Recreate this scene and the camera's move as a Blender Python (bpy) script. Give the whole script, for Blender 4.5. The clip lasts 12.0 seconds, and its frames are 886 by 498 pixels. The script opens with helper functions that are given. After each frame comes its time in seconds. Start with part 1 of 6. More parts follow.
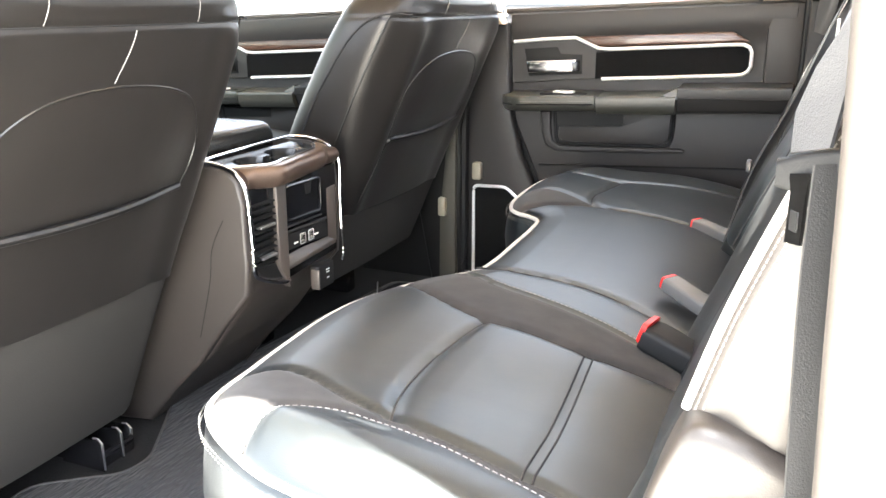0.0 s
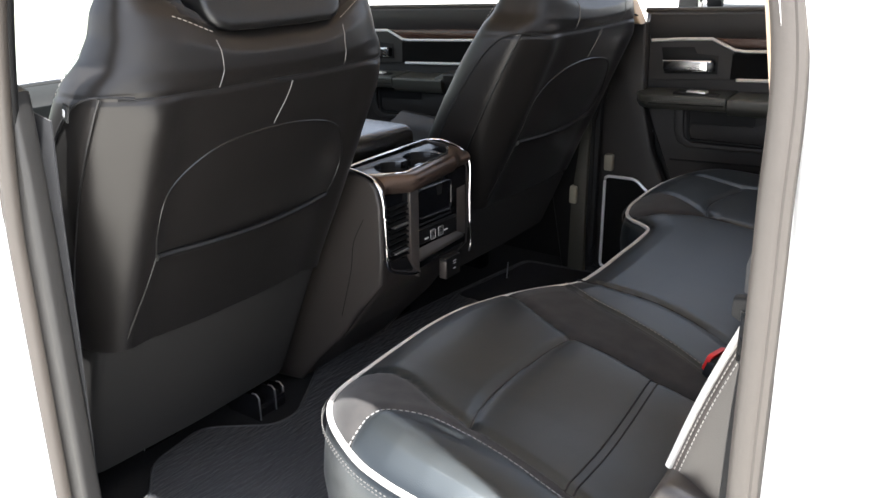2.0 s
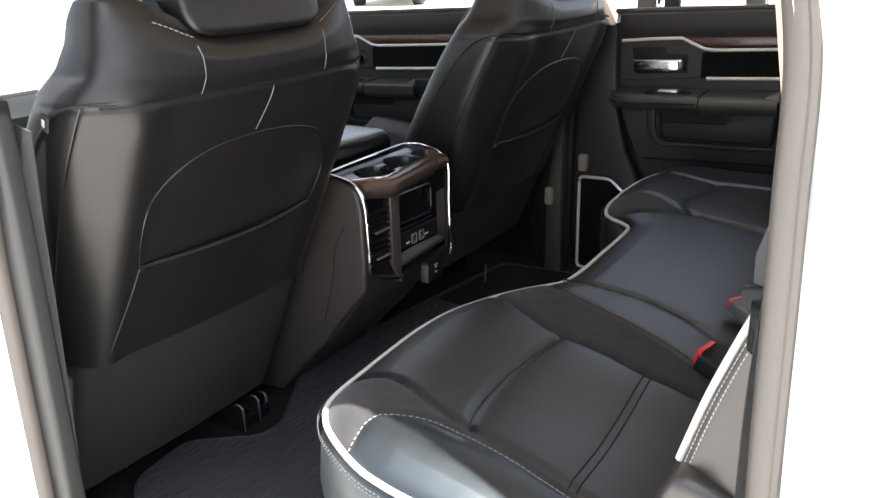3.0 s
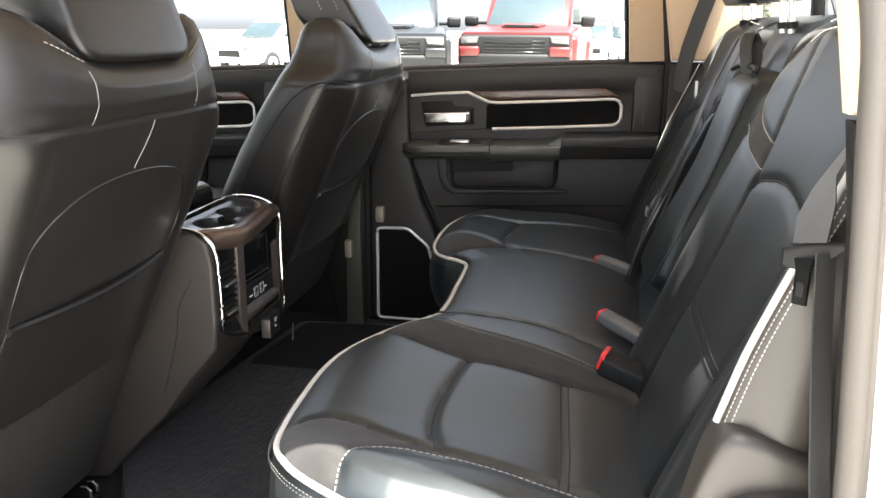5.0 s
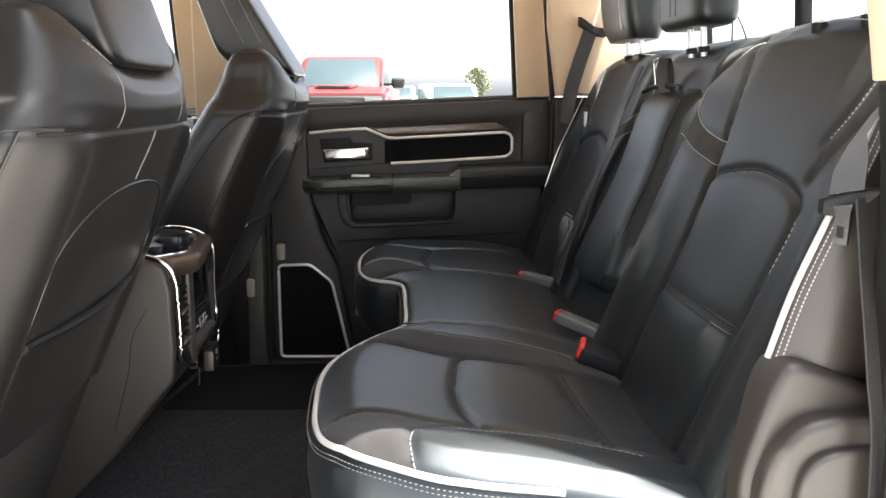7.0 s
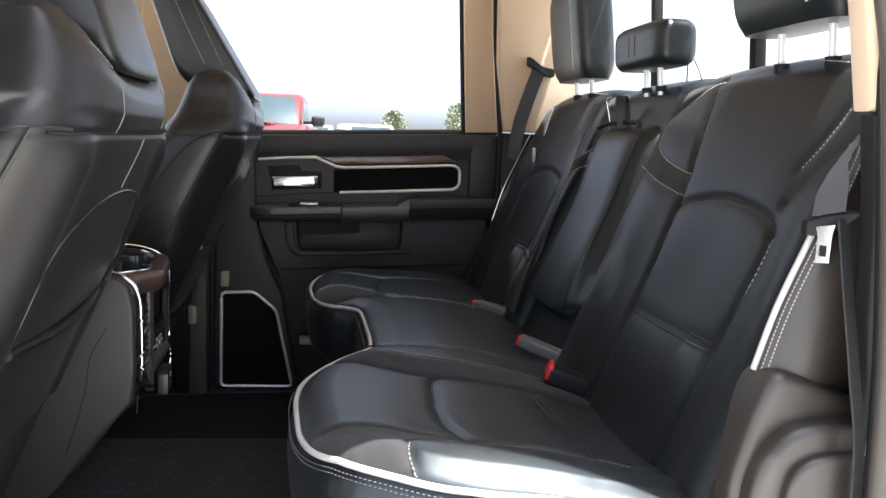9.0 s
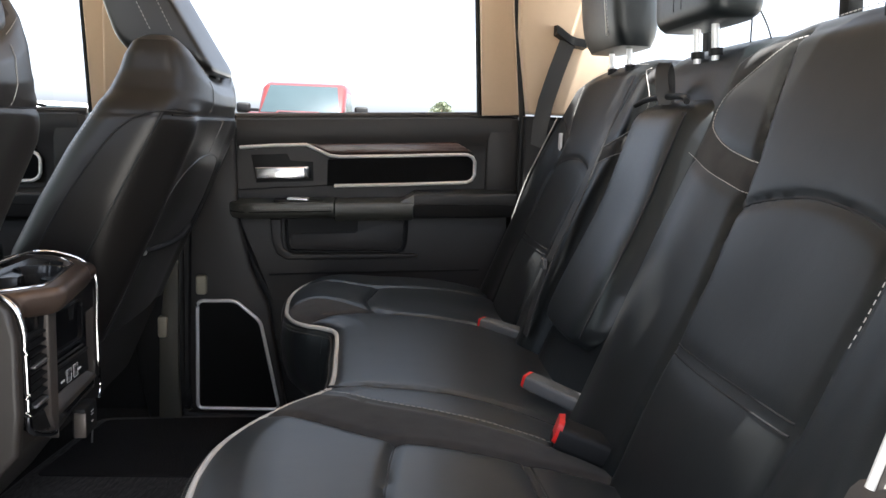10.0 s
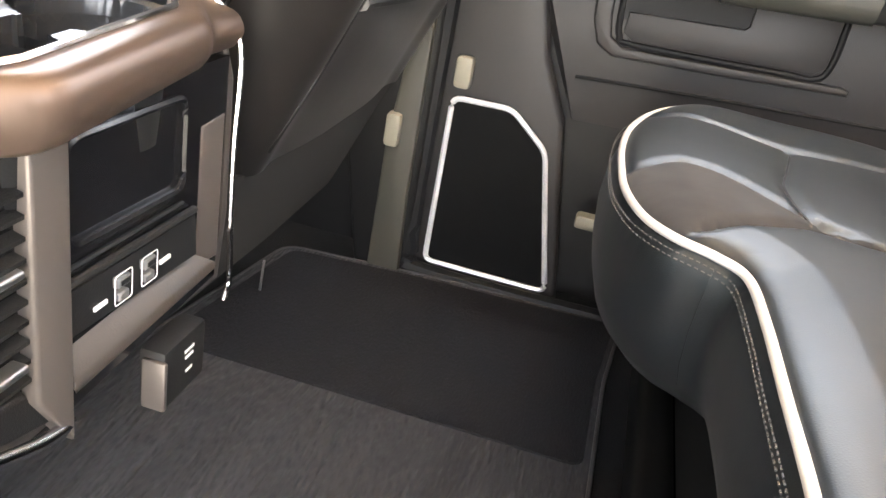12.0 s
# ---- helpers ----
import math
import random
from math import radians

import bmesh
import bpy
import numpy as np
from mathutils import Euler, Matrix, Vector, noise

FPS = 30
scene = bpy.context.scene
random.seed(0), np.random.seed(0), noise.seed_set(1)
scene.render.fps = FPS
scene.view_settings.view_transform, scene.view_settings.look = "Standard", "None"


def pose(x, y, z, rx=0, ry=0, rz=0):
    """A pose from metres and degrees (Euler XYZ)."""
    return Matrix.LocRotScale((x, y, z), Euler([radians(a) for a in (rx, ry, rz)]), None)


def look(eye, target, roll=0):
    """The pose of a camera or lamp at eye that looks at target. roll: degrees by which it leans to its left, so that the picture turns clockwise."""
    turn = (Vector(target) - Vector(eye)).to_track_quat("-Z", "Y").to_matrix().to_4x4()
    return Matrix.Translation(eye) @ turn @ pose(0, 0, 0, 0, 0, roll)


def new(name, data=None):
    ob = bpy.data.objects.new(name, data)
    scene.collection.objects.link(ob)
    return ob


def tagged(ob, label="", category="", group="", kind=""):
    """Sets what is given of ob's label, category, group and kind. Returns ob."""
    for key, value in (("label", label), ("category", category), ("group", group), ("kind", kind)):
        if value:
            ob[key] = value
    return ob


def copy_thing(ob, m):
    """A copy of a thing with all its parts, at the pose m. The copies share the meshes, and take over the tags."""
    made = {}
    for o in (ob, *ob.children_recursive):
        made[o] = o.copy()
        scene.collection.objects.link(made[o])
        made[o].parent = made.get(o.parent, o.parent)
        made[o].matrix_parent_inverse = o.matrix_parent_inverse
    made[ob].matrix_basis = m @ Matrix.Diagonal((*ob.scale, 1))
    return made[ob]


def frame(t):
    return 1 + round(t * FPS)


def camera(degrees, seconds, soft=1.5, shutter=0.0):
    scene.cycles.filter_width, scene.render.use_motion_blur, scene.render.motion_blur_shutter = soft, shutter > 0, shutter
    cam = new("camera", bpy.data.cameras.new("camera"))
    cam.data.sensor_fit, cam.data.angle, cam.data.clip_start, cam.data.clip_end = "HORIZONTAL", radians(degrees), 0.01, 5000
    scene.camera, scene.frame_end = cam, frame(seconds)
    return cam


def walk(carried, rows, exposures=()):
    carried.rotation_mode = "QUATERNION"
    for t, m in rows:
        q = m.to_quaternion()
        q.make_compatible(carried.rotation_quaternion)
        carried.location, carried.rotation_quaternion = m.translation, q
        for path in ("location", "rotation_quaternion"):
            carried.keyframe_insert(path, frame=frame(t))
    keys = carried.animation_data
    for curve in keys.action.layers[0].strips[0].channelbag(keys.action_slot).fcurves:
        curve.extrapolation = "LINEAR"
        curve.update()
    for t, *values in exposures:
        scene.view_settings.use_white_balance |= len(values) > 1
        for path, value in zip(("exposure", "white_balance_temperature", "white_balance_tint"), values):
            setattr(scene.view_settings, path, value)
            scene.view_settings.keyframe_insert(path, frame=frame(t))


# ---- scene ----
cam = camera(55.6, 12.0)
PATH = [
    (0, (0.046, -0.025, 1.503), (-0.707, 1.741, 0.943), -0.1),
    (0.5, (0.04, -0.051, 1.556), (-0.772, 1.694, 1.012), -0.6),
    (1, (0.087, -0.073, 1.604), (-0.856, 1.598, 1.038), 1.0),
    (1.5, (0.143, -0.096, 1.641), (-0.922, 1.475, 1.009), 0.4),
    (2, (0.175, -0.1, 1.657), (-0.892, 1.445, 0.967), -0.5),
    (2.5, (0.175, -0.107, 1.659), (-0.883, 1.443, 0.967), -0.9),
    (3, (0.148, -0.114, 1.651), (-0.854, 1.478, 0.974), -1.3),
    (3.5, (0.07, -0.137, 1.64), (-0.758, 1.566, 0.998), -1.2),
    (3.7, (0.033, -0.151, 1.634), (-0.706, 1.598, 1.005), -1.1),
    (5.3, (-0.124, -0.236, 1.582), (-0.442, 1.677, 1.095), 0.6),
    (5.5, (-0.134, -0.238, 1.578), (-0.422, 1.683, 1.102), 0.7),
    (6, (-0.171, -0.252, 1.567), (-0.366, 1.688, 1.118), 0.3),
    (6.5, (-0.242, -0.291, 1.548), (-0.312, 1.665, 1.137), -0.2),
    (7, (-0.356, -0.32, 1.52), (-0.278, 1.645, 1.156), 0.1),
    (9, (-0.453, -0.336, 1.49), (-0.168, 1.626, 1.229), 2.3),
    (9.5, (-0.395, -0.225, 1.473), (-0.13, 1.74, 1.211), 3.0),
    (10, (-0.317, -0.007, 1.476), (-0.146, 1.965, 1.191), 2.2),
    (10.5, (-0.293, 0.175, 1.477), (-0.198, 2.147, 1.153), 2.7),
    (11, (-0.362, 0.385, 1.439), (-0.361, 2.347, 1.052), 4.7),
    (11.5, (-0.448, 0.625, 1.421), (-0.581, 2.544, 0.873), 6.3),
    (12, (-0.497, 0.811, 1.36), (-0.801, 2.602, 0.521), 10.6),
]
EXPOSURES = [(0, 4.75, 6250, 8), (0.5, 4.3, 6250, 10), (1, 3.75, 6250, 9), (1.5, 3.0, 6050, 10), (2.5, 2.5, 5900, 10), (3, 2.6, 5900, 10), (3.5, 3.05, 5950, 10), (5.5, 3.15, 6290, 8), (7, 2.8, 6190, 9), (9, 2.35, 5790, 10), (9.5, 2.3, 5790, 10), (10, 2.65, 5900, 9), (10.5, 3.45, 6150, 10), (11, 4.5, 6550, 12), (11.5, 5.35, 6650, 11), (12, 5.3, 6650, 10)]
walk(cam, [(t, look(eye, target, roll)) for t, eye, target, roll in PATH], EXPOSURES)

# ---------------------------------------------------------------- world and sun
SUN_DIR = Vector((0.28, -0.16, 1.0)).normalized()
world = bpy.data.worlds.new("sky")
scene.world = world
world.use_nodes = True
wn = world.node_tree.nodes
sky = wn.new("ShaderNodeTexSky")
sky.sky_type = "NISHITA"
sky.sun_disc = False
sky.sun_elevation = math.asin(SUN_DIR.z)
sky.sun_rotation = math.atan2(SUN_DIR.x, SUN_DIR.y)
sky.air_density, sky.dust_density, sky.ozone_density = 0.45, 3.0, 0.2
haze = wn.new("ShaderNodeHueSaturation")
haze.inputs["Saturation"].default_value = 0.30
world.node_tree.links.new(sky.outputs[0], haze.inputs["Color"])
world.node_tree.links.new(haze.outputs[0], wn["Background"].inputs[0])
wn["Background"].inputs[1].default_value = 0.13
sun = new("sun", bpy.data.lights.new("sun", "SUN"))
sun.data.energy, sun.data.angle, sun.data.color = 5.0, radians(0.6), (1.0, 0.94, 0.84)
sun.matrix_world = look(SUN_DIR * 30, (0, 0, 0))


# ---------------------------------------------------------------- materials
def material(name, base, rough=0.5, metal=0.0, var=0.15, var_scale=14.0, bump=0.0, bump_scale=400.0, kind="noise", sheen=0.0, coat=0.0, spec=0.5, stretch=(1, 1, 1), detail=3.0, deep=0.001):
    """A surface with colour variation at two scales, a varying gloss and a fine relief."""
    m = bpy.data.materials.new(name)
    m.use_nodes = True
    nt = m.node_tree
    n, l = nt.nodes, nt.links
    b = n["Principled BSDF"]
    co = n.new("ShaderNodeTexCoord")
    mp = n.new("ShaderNodeMapping")
    mp.inputs["Scale"].default_value = stretch
    l.new(co.outputs["Object"], mp.inputs[0])
    big = n.new("ShaderNodeTexNoise")
    big.inputs["Scale"].default_value, big.inputs["Detail"].default_value = var_scale, 4.0
    l.new(mp.outputs[0], big.inputs[0])
    small = n.new("ShaderNodeTexNoise")
    small.inputs["Scale"].default_value, small.inputs["Detail"].default_value = var_scale * 17, 2.0
    l.new(mp.outputs[0], small.inputs[0])
    mixv = n.new("ShaderNodeMix")
    mixv.inputs[0].default_value = 0.4
    l.new(big.outputs[0], mixv.inputs[2])
    l.new(small.outputs[0], mixv.inputs[3])
    ramp = n.new("ShaderNodeMix")
    ramp.data_type = "RGBA"
    ramp.inputs[6].default_value = (*[c * (1 - var) for c in base], 1)
    ramp.inputs[7].default_value = (*[min(1, c * (1 + var)) for c in base], 1)
    l.new(mixv.outputs[0], ramp.inputs[0])
    l.new(ramp.outputs[2], b.inputs["Base Color"])
    rr = n.new("ShaderNodeMapRange")
    rr.inputs[3].default_value, rr.inputs[4].default_value = max(0.03, rough - 0.08), min(1, rough + 0.08)
    l.new(mixv.outputs[0], rr.inputs[0])
    l.new(rr.outputs[0], b.inputs["Roughness"])
    b.inputs["Metallic"].default_value = metal
    b.inputs["Specular IOR Level"].default_value = spec
    if sheen:
        b.inputs["Sheen Weight"].default_value, b.inputs["Sheen Roughness"].default_value = sheen, 0.5
    if coat:
        b.inputs["Coat Weight"].default_value, b.inputs["Coat Roughness"].default_value = coat, 0.08
    if bump:
        if kind == "cells":
            t = n.new("ShaderNodeTexVoronoi")
            t.feature = "DISTANCE_TO_EDGE"
            t.inputs["Scale"].default_value = bump_scale
            src = t.outputs["Distance"]
        elif kind == "wave":
            t = n.new("ShaderNodeTexWave")
            t.inputs["Scale"].default_value, t.inputs["Distortion"].default_value = bump_scale, 2.0
            src = t.outputs["Fac"]
        else:
            t = n.new("ShaderNodeTexNoise")
            t.inputs["Scale"].default_value, t.inputs["Detail"].default_value = bump_scale, detail
            src = t.outputs[0]
        l.new(mp.outputs[0], t.inputs[0])
        bp = n.new("ShaderNodeBump")
        bp.inputs["Strength"].default_value, bp.inputs["Distance"].default_value = bump, deep
        l.new(src, bp.inputs["Height"])
        l.new(bp.outputs[0], b.inputs["Normal"])
    return m


def wood_material():
    m = material("dark_wood_veneer", (0.07, 0.032, 0.02), 0.28, var=0.5, var_scale=20, bump=0.15, bump_scale=90, kind="wave", coat=0.4, stretch=(1, 6, 14))
    return m


def upholstery(name, insert, spec=0.55, rough=0.40, tint=(0.90, 0.97, 1.0, 1)):
    """Black leather and dark suede in one cover: the 'suede' attribute of the cover says which panel is which."""
    m = bpy.data.materials.new(name)
    m.use_nodes = True
    n, l = m.node_tree.nodes, m.node_tree.links
    b = n["Principled BSDF"]
    at = n.new("ShaderNodeAttribute")
    at.attribute_name = "suede"
    step = n.new("ShaderNodeMapRange")
    step.inputs[1].default_value, step.inputs[2].default_value = -0.0008, 0.0008
    l.new(at.outputs["Fac"], step.inputs[0])
    co = n.new("ShaderNodeTexCoord")
    big = n.new("ShaderNodeTexNoise")
    big.inputs["Scale"].default_value, big.inputs["Detail"].default_value = 11.0, 5.0
    l.new(co.outputs["Object"], big.inputs[0])
    nap = n.new("ShaderNodeTexNoise")
    nap.inputs["Scale"].default_value, nap.inputs["Detail"].default_value = 34.0, 6.0
    l.new(co.outputs["Object"], nap.inputs[0])
    lea = n.new("ShaderNodeMix")
    lea.data_type = "RGBA"
    lea.inputs[6].default_value, lea.inputs[7].default_value = (*[c * 0.85 for c in insert], 1), (*[c * 1.15 for c in insert], 1)
    l.new(big.outputs[0], lea.inputs[0])
    sue = n.new("ShaderNodeMix")
    sue.data_type = "RGBA"
    sue.inputs[6].default_value, sue.inputs[7].default_value = (0.012, 0.0112, 0.0110, 1), (0.046, 0.042, 0.040, 1)
    l.new(nap.outputs[0], sue.inputs[0])
    col = n.new("ShaderNodeMix")
    col.data_type = "RGBA"
    l.new(step.outputs[0], col.inputs[0])
    l.new(lea.outputs[2], col.inputs[6])
    l.new(sue.outputs[2], col.inputs[7])
    l.new(col.outputs[2], b.inputs["Base Color"])
    ro = n.new("ShaderNodeMapRange")
    ro.inputs[3].default_value, ro.inputs[4].default_value = rough, 0.95
    l.new(step.outputs[0], ro.inputs[0])
    l.new(ro.outputs[0], b.inputs["Roughness"])
    sh = n.new("ShaderNodeMapRange")
    sh.inputs[3].default_value, sh.inputs[4].default_value = 0.02, 0.08
    l.new(step.outputs[0], sh.inputs[0])
    l.new(sh.outputs[0], b.inputs["Sheen Weight"])
    b.inputs["Specular Tint"].default_value = tint
    sp = n.new("ShaderNodeMapRange")
    sp.inputs[3].default_value, sp.inputs[4].default_value = spec, 0.2
    l.new(step.outputs[0], sp.inputs[0])
    l.new(sp.outputs[0], b.inputs["Specular IOR Level"])
    grain = n.new("ShaderNodeTexVoronoi")
    grain.feature = "DISTANCE_TO_EDGE"
    grain.inputs["Scale"].default_value = 520
    l.new(co.outputs["Object"], grain.inputs[0])
    wr = n.new("ShaderNodeTexNoise")
    wr.inputs["Scale"].default_value, wr.inputs["Detail"].default_value = 15.0, 3.0
    l.new(co.outputs["Object"], wr.inputs[0])
    b1 = n.new("ShaderNodeBump")
    b1.inputs["Strength"].default_value, b1.inputs["Distance"].default_value = 0.09, 0.006
    l.new(wr.outputs[0], b1.inputs["Height"])
    b2 = n.new("ShaderNodeBump")
    b2.inputs["Strength"].default_value, b2.inputs["Distance"].default_value = 0.20, 0.0006
    l.new(grain.outputs["Distance"], b2.inputs["Height"])
    l.new(b1.outputs[0], b2.inputs["Normal"])
    l.new(b2.outputs[0], b.inputs["Normal"])
    return m


def glass_material(name, tint=(0.97, 0.98, 0.97)):
    m = bpy.data.materials.new(name)
    m.use_nodes = True
    n, l = m.node_tree.nodes, m.node_tree.links
    out = n["Material Output"]
    tr, gl, mx, fr, pw = n.new("ShaderNodeBsdfTransparent"), n.new("ShaderNodeBsdfGlossy"), n.new("ShaderNodeMixShader"), n.new("ShaderNodeLayerWeight"), n.new("ShaderNodeMath")
    tr.inputs[0].default_value = (*tint, 1)
    gl.inputs["Roughness"].default_value = 0.02
    fr.inputs[0].default_value = 0.5
    pw.operation = "POWER"
    pw.inputs[1].default_value = 5.0
    l.new(fr.outputs["Facing"], pw.inputs[0])
    l.new(pw.outputs[0], mx.inputs[0])
    l.new(tr.outputs[0], mx.inputs[1])
    l.new(gl.outputs[0], mx.inputs[2])
    l.new(mx.outputs[0], out.inputs[0])
    return m


COVER = upholstery("seat_cover", (0.0066, 0.0078, 0.0088), 0.76, 0.39, (0.86, 0.95, 1.0, 1))
FRONT_COVER = upholstery("front_seat_cover", (0.0100, 0.0088, 0.0081), 0.52, 0.38, (1.0, 0.98, 0.96, 1))
FRONT_LEATHER = material("black_front_seat_leather", (0.0070, 0.0067, 0.0065), 0.40, spec=0.6, var=0.18, var_scale=9, bump=0.12, bump_scale=520, kind="cells")
LID_LEATHER = material("polished_armrest_leather", (0.0090, 0.0098, 0.0100), 0.24, spec=0.9, var=0.15, var_scale=9, bump=0.06, bump_scale=520, kind="cells")
BAR_GREY = material("satin_grey_trim", (0.122, 0.106, 0.095), 0.42, metal=0.50, var=0.10, var_scale=30, stretch=(1, 1, 12))
# Same leather as COVER, toned down so the backrests look more shaded.
BACK_COVER = upholstery("shaded_backrest_cover", (0.0066, 0.0074, 0.0078), 0.30, 0.44, (0.95, 1.0, 0.99, 1))
ARMREST = material("stitched_armrest_vinyl", (0.048, 0.048, 0.040), 0.36, spec=0.7, var=0.12, bump=0.1, bump_scale=420, kind="cells")
KHAKI = material("khaki_pillar_trim", (0.052, 0.049, 0.037), 0.6, var=0.12, bump=0.2, bump_scale=500)
LEATHER = material("black_leather", (0.0072, 0.0098, 0.0110), 0.42, spec=0.55, var=0.18, var_scale=9, bump=0.12, bump_scale=520, kind="cells")
VINYL = material("soft_black_vinyl", (0.0170, 0.0162, 0.0155), 0.42, spec=0.5, var=0.12, bump=0.2, bump_scale=420, kind="cells")
DOOR_TRIM = material("soft_charcoal_door_trim", (0.0300, 0.0278, 0.0268), 0.48, var=0.12, bump=0.25, bump_scale=800, spec=0.35)
PLASTIC = material("charcoal_plastic", (0.0100, 0.0098, 0.0096), 0.50, var=0.12, bump=0.3, bump_scale=900, spec=0.30)
CONSOLE_TRIM = material("satin_charcoal_console_trim", (0.044, 0.0375, 0.0330), 0.42, var=0.10, bump=0.2, bump_scale=700, spec=0.5)
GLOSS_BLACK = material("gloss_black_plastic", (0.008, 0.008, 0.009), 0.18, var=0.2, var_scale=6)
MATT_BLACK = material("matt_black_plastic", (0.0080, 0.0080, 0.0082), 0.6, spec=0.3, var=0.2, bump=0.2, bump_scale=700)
CHROME = material("chrome_trim", (0.82, 0.82, 0.83), 0.14, metal=1.0, var=0.03)
SATIN = material("satin_silver_trim", (0.88, 0.88, 0.88), 0.30, metal=0.40, var=0.04)
STEEL = material("brushed_steel", (0.30, 0.30, 0.30), 0.34, metal=0.9, var=0.08)
TRAY = material("satin_black_tray", (0.020, 0.021, 0.022), 0.24, spec=0.6, var=0.12)
BRONZE = material("satin_bronze_trim", (0.125, 0.088, 0.068), 0.36, metal=0.60, var=0.12, var_scale=30, stretch=(1, 12, 1))
WOOD = wood_material()
TAN = material("tan_headliner_fabric", (0.55, 0.41, 0.28), 0.9, var=0.07, var_scale=6, bump=0.4, bump_scale=700, sheen=0.2)
GREY_THREAD = material("grey_thread", (0.22, 0.21, 0.20), 0.7, var=0.15, var_scale=60)
SIDE_VINYL = material("grained_side_vinyl", (0.0330, 0.0268, 0.0220), 0.40, spec=0.65, var=0.15, bump=0.14, bump_scale=480, kind="cells")
PIPING = material("pale_grey_piping", (0.50, 0.485, 0.46), 0.5, var=0.08, bump=0.3, bump_scale=900)
THREAD = material("pale_thread", (0.40, 0.38, 0.355), 0.7, var=0.15, var_scale=60)
# Darker than THREAD and GREY_THREAD, for the cushion skirt.
SKIRT_THREAD = material("dark_grey_thread", (0.075, 0.072, 0.068), 0.7, var=0.2, var_scale=60)
DARK_THREAD = material("dark_thread", (0.010, 0.010, 0.011), 0.7, var=0.2, var_scale=60)
CARPET = material("black_carpet", (0.0065, 0.0065, 0.0068), 0.97, spec=0.1, var=0.35, var_scale=30, bump=1.0, bump_scale=330, sheen=0.05)
MAT_PILE = material("ribbed_black_floor_mat", (0.0325, 0.0335, 0.0375), 0.92, spec=0.2, var=0.7, var_scale=11, bump=1.0, bump_scale=150, sheen=0.06, stretch=(1, 0.24, 1), deep=0.007, detail=1.0)
DARK_PILE = material("darker_black_pile", (0.0155, 0.0160, 0.0185), 0.90, spec=0.15, var=0.35, var_scale=20, bump=0.7, bump_scale=420, stretch=(1, 0.35, 1), deep=0.003)
FELT = material("grey_seatback_felt", (0.0340, 0.0328, 0.0315), 0.9, spec=0.12, var=0.15, var_scale=25, bump=0.6, bump_scale=600)
RUBBER = material("grey_rubber_seal", (0.058, 0.050, 0.043), 0.50, var=0.15, var_scale=18, bump=0.2, bump_scale=300)
WEBBING = material("grey_belt_webbing", (0.026, 0.0255, 0.025), 0.6, var=0.15, var_scale=30, bump=0.4, bump_scale=900)
WHITE = material("white_body_paint", (0.80, 0.80, 0.78), 0.3, var=0.02, coat=0.6)
# Paler than WEBBING: upper near belt, front belt and mat edge.
BRIGHT_WEBBING = material("pale_grey_webbing", (0.036, 0.036, 0.038), 0.6, var=0.12, var_scale=40, bump=0.4, bump_scale=900)
RED_BUTTON = material("red_buckle_button", (0.62, 0.015, 0.012), 0.4, var=0.08)
BUCKLE = material("grey_buckle_plastic", (0.10, 0.10, 0.10), 0.5, var=0.12, bump=0.2, bump_scale=900)
CREAM = material("cream_patch", (0.27, 0.25, 0.19), 0.55, var=0.08)
MESH_GRILLE = material("black_speaker_mesh", (0.004, 0.004, 0.004), 0.7, spec=0.15, var=0.2, bump=0.6, bump_scale=650, kind="cells")
LABEL_WHITE = material("printed_white", (0.7, 0.7, 0.7), 0.5, var=0.05)
CONCRETE = material("pale_concrete", (0.46, 0.44, 0.40), 0.9, var=0.14, var_scale=0.35, bump=0.3, bump_scale=30)
RED_PAINT = material("red_car_paint", (0.095, 0.008, 0.006), 0.38, var=0.05, coat=0.2)
BLACK_PAINT = material("black_car_paint", (0.010, 0.011, 0.012), 0.34, var=0.1, coat=0.15)
TYRE = material("tyre_rubber", (0.02, 0.02, 0.02), 0.85, var=0.2, bump=0.4, bump_scale=60)
CAR_GLASS = material("dark_car_glass", (0.03, 0.045, 0.05), 0.06, var=0.2, var_scale=3)
LAMP_GLASS = material("headlamp_glass", (0.14, 0.14, 0.14), 0.1, metal=0.4, var=0.3, var_scale=20)
BARK = material("bark", (0.10, 0.075, 0.05), 0.9, var=0.3, bump=0.6, bump_scale=20)
LEAF = material("green_leaves", (0.14, 0.16, 0.10), 0.7, var=0.4, var_scale=3)
PANE = glass_material("window_glass")
# Tint deepened past real glass to hold back light from the front.
DIM_GLASS = glass_material("dimmed_windscreen_glass", (0.42, 0.45, 0.40))


# ---------------------------------------------------------------- mesh helpers
def part(name, geo, mat, parent=None, label="", smooth=True):
    """Links (verts, faces) or a bmesh as one mesh object under a thing or a part."""
    me = bpy.data.meshes.new(name)
    if isinstance(geo, tuple):
        me.from_pydata([tuple(v) for v in geo[0]], [], geo[1])
    else:
        geo.to_mesh(me)
        geo.free()
    for m in mat if isinstance(mat, (list, tuple)) else (mat,):
        me.materials.append(m)
    me.polygons.foreach_set("use_smooth", [smooth] * len(me.polygons))
    ob = new(name, me)
    if smooth:
        me.set_sharp_from_angle(angle=radians(38))
    if parent is not None:
        ob.parent = parent
    if label:
        ob["label"] = label
    if "stitching" in name:
        ob["kind"] = "stuff"
    return ob


def thing(name, label, category, group="", kind=""):
    return tagged(new(name), label, category, group, kind)


def fix(geo):
    bm = bmesh.new()
    vs = [bm.verts.new(v) for v in geo[0]]
    for f in geo[1]:
        try:
            bm.faces.new([vs[i] for i in f])
        except ValueError:
            pass
    bmesh.ops.recalc_face_normals(bm, faces=bm.faces)
    return bm


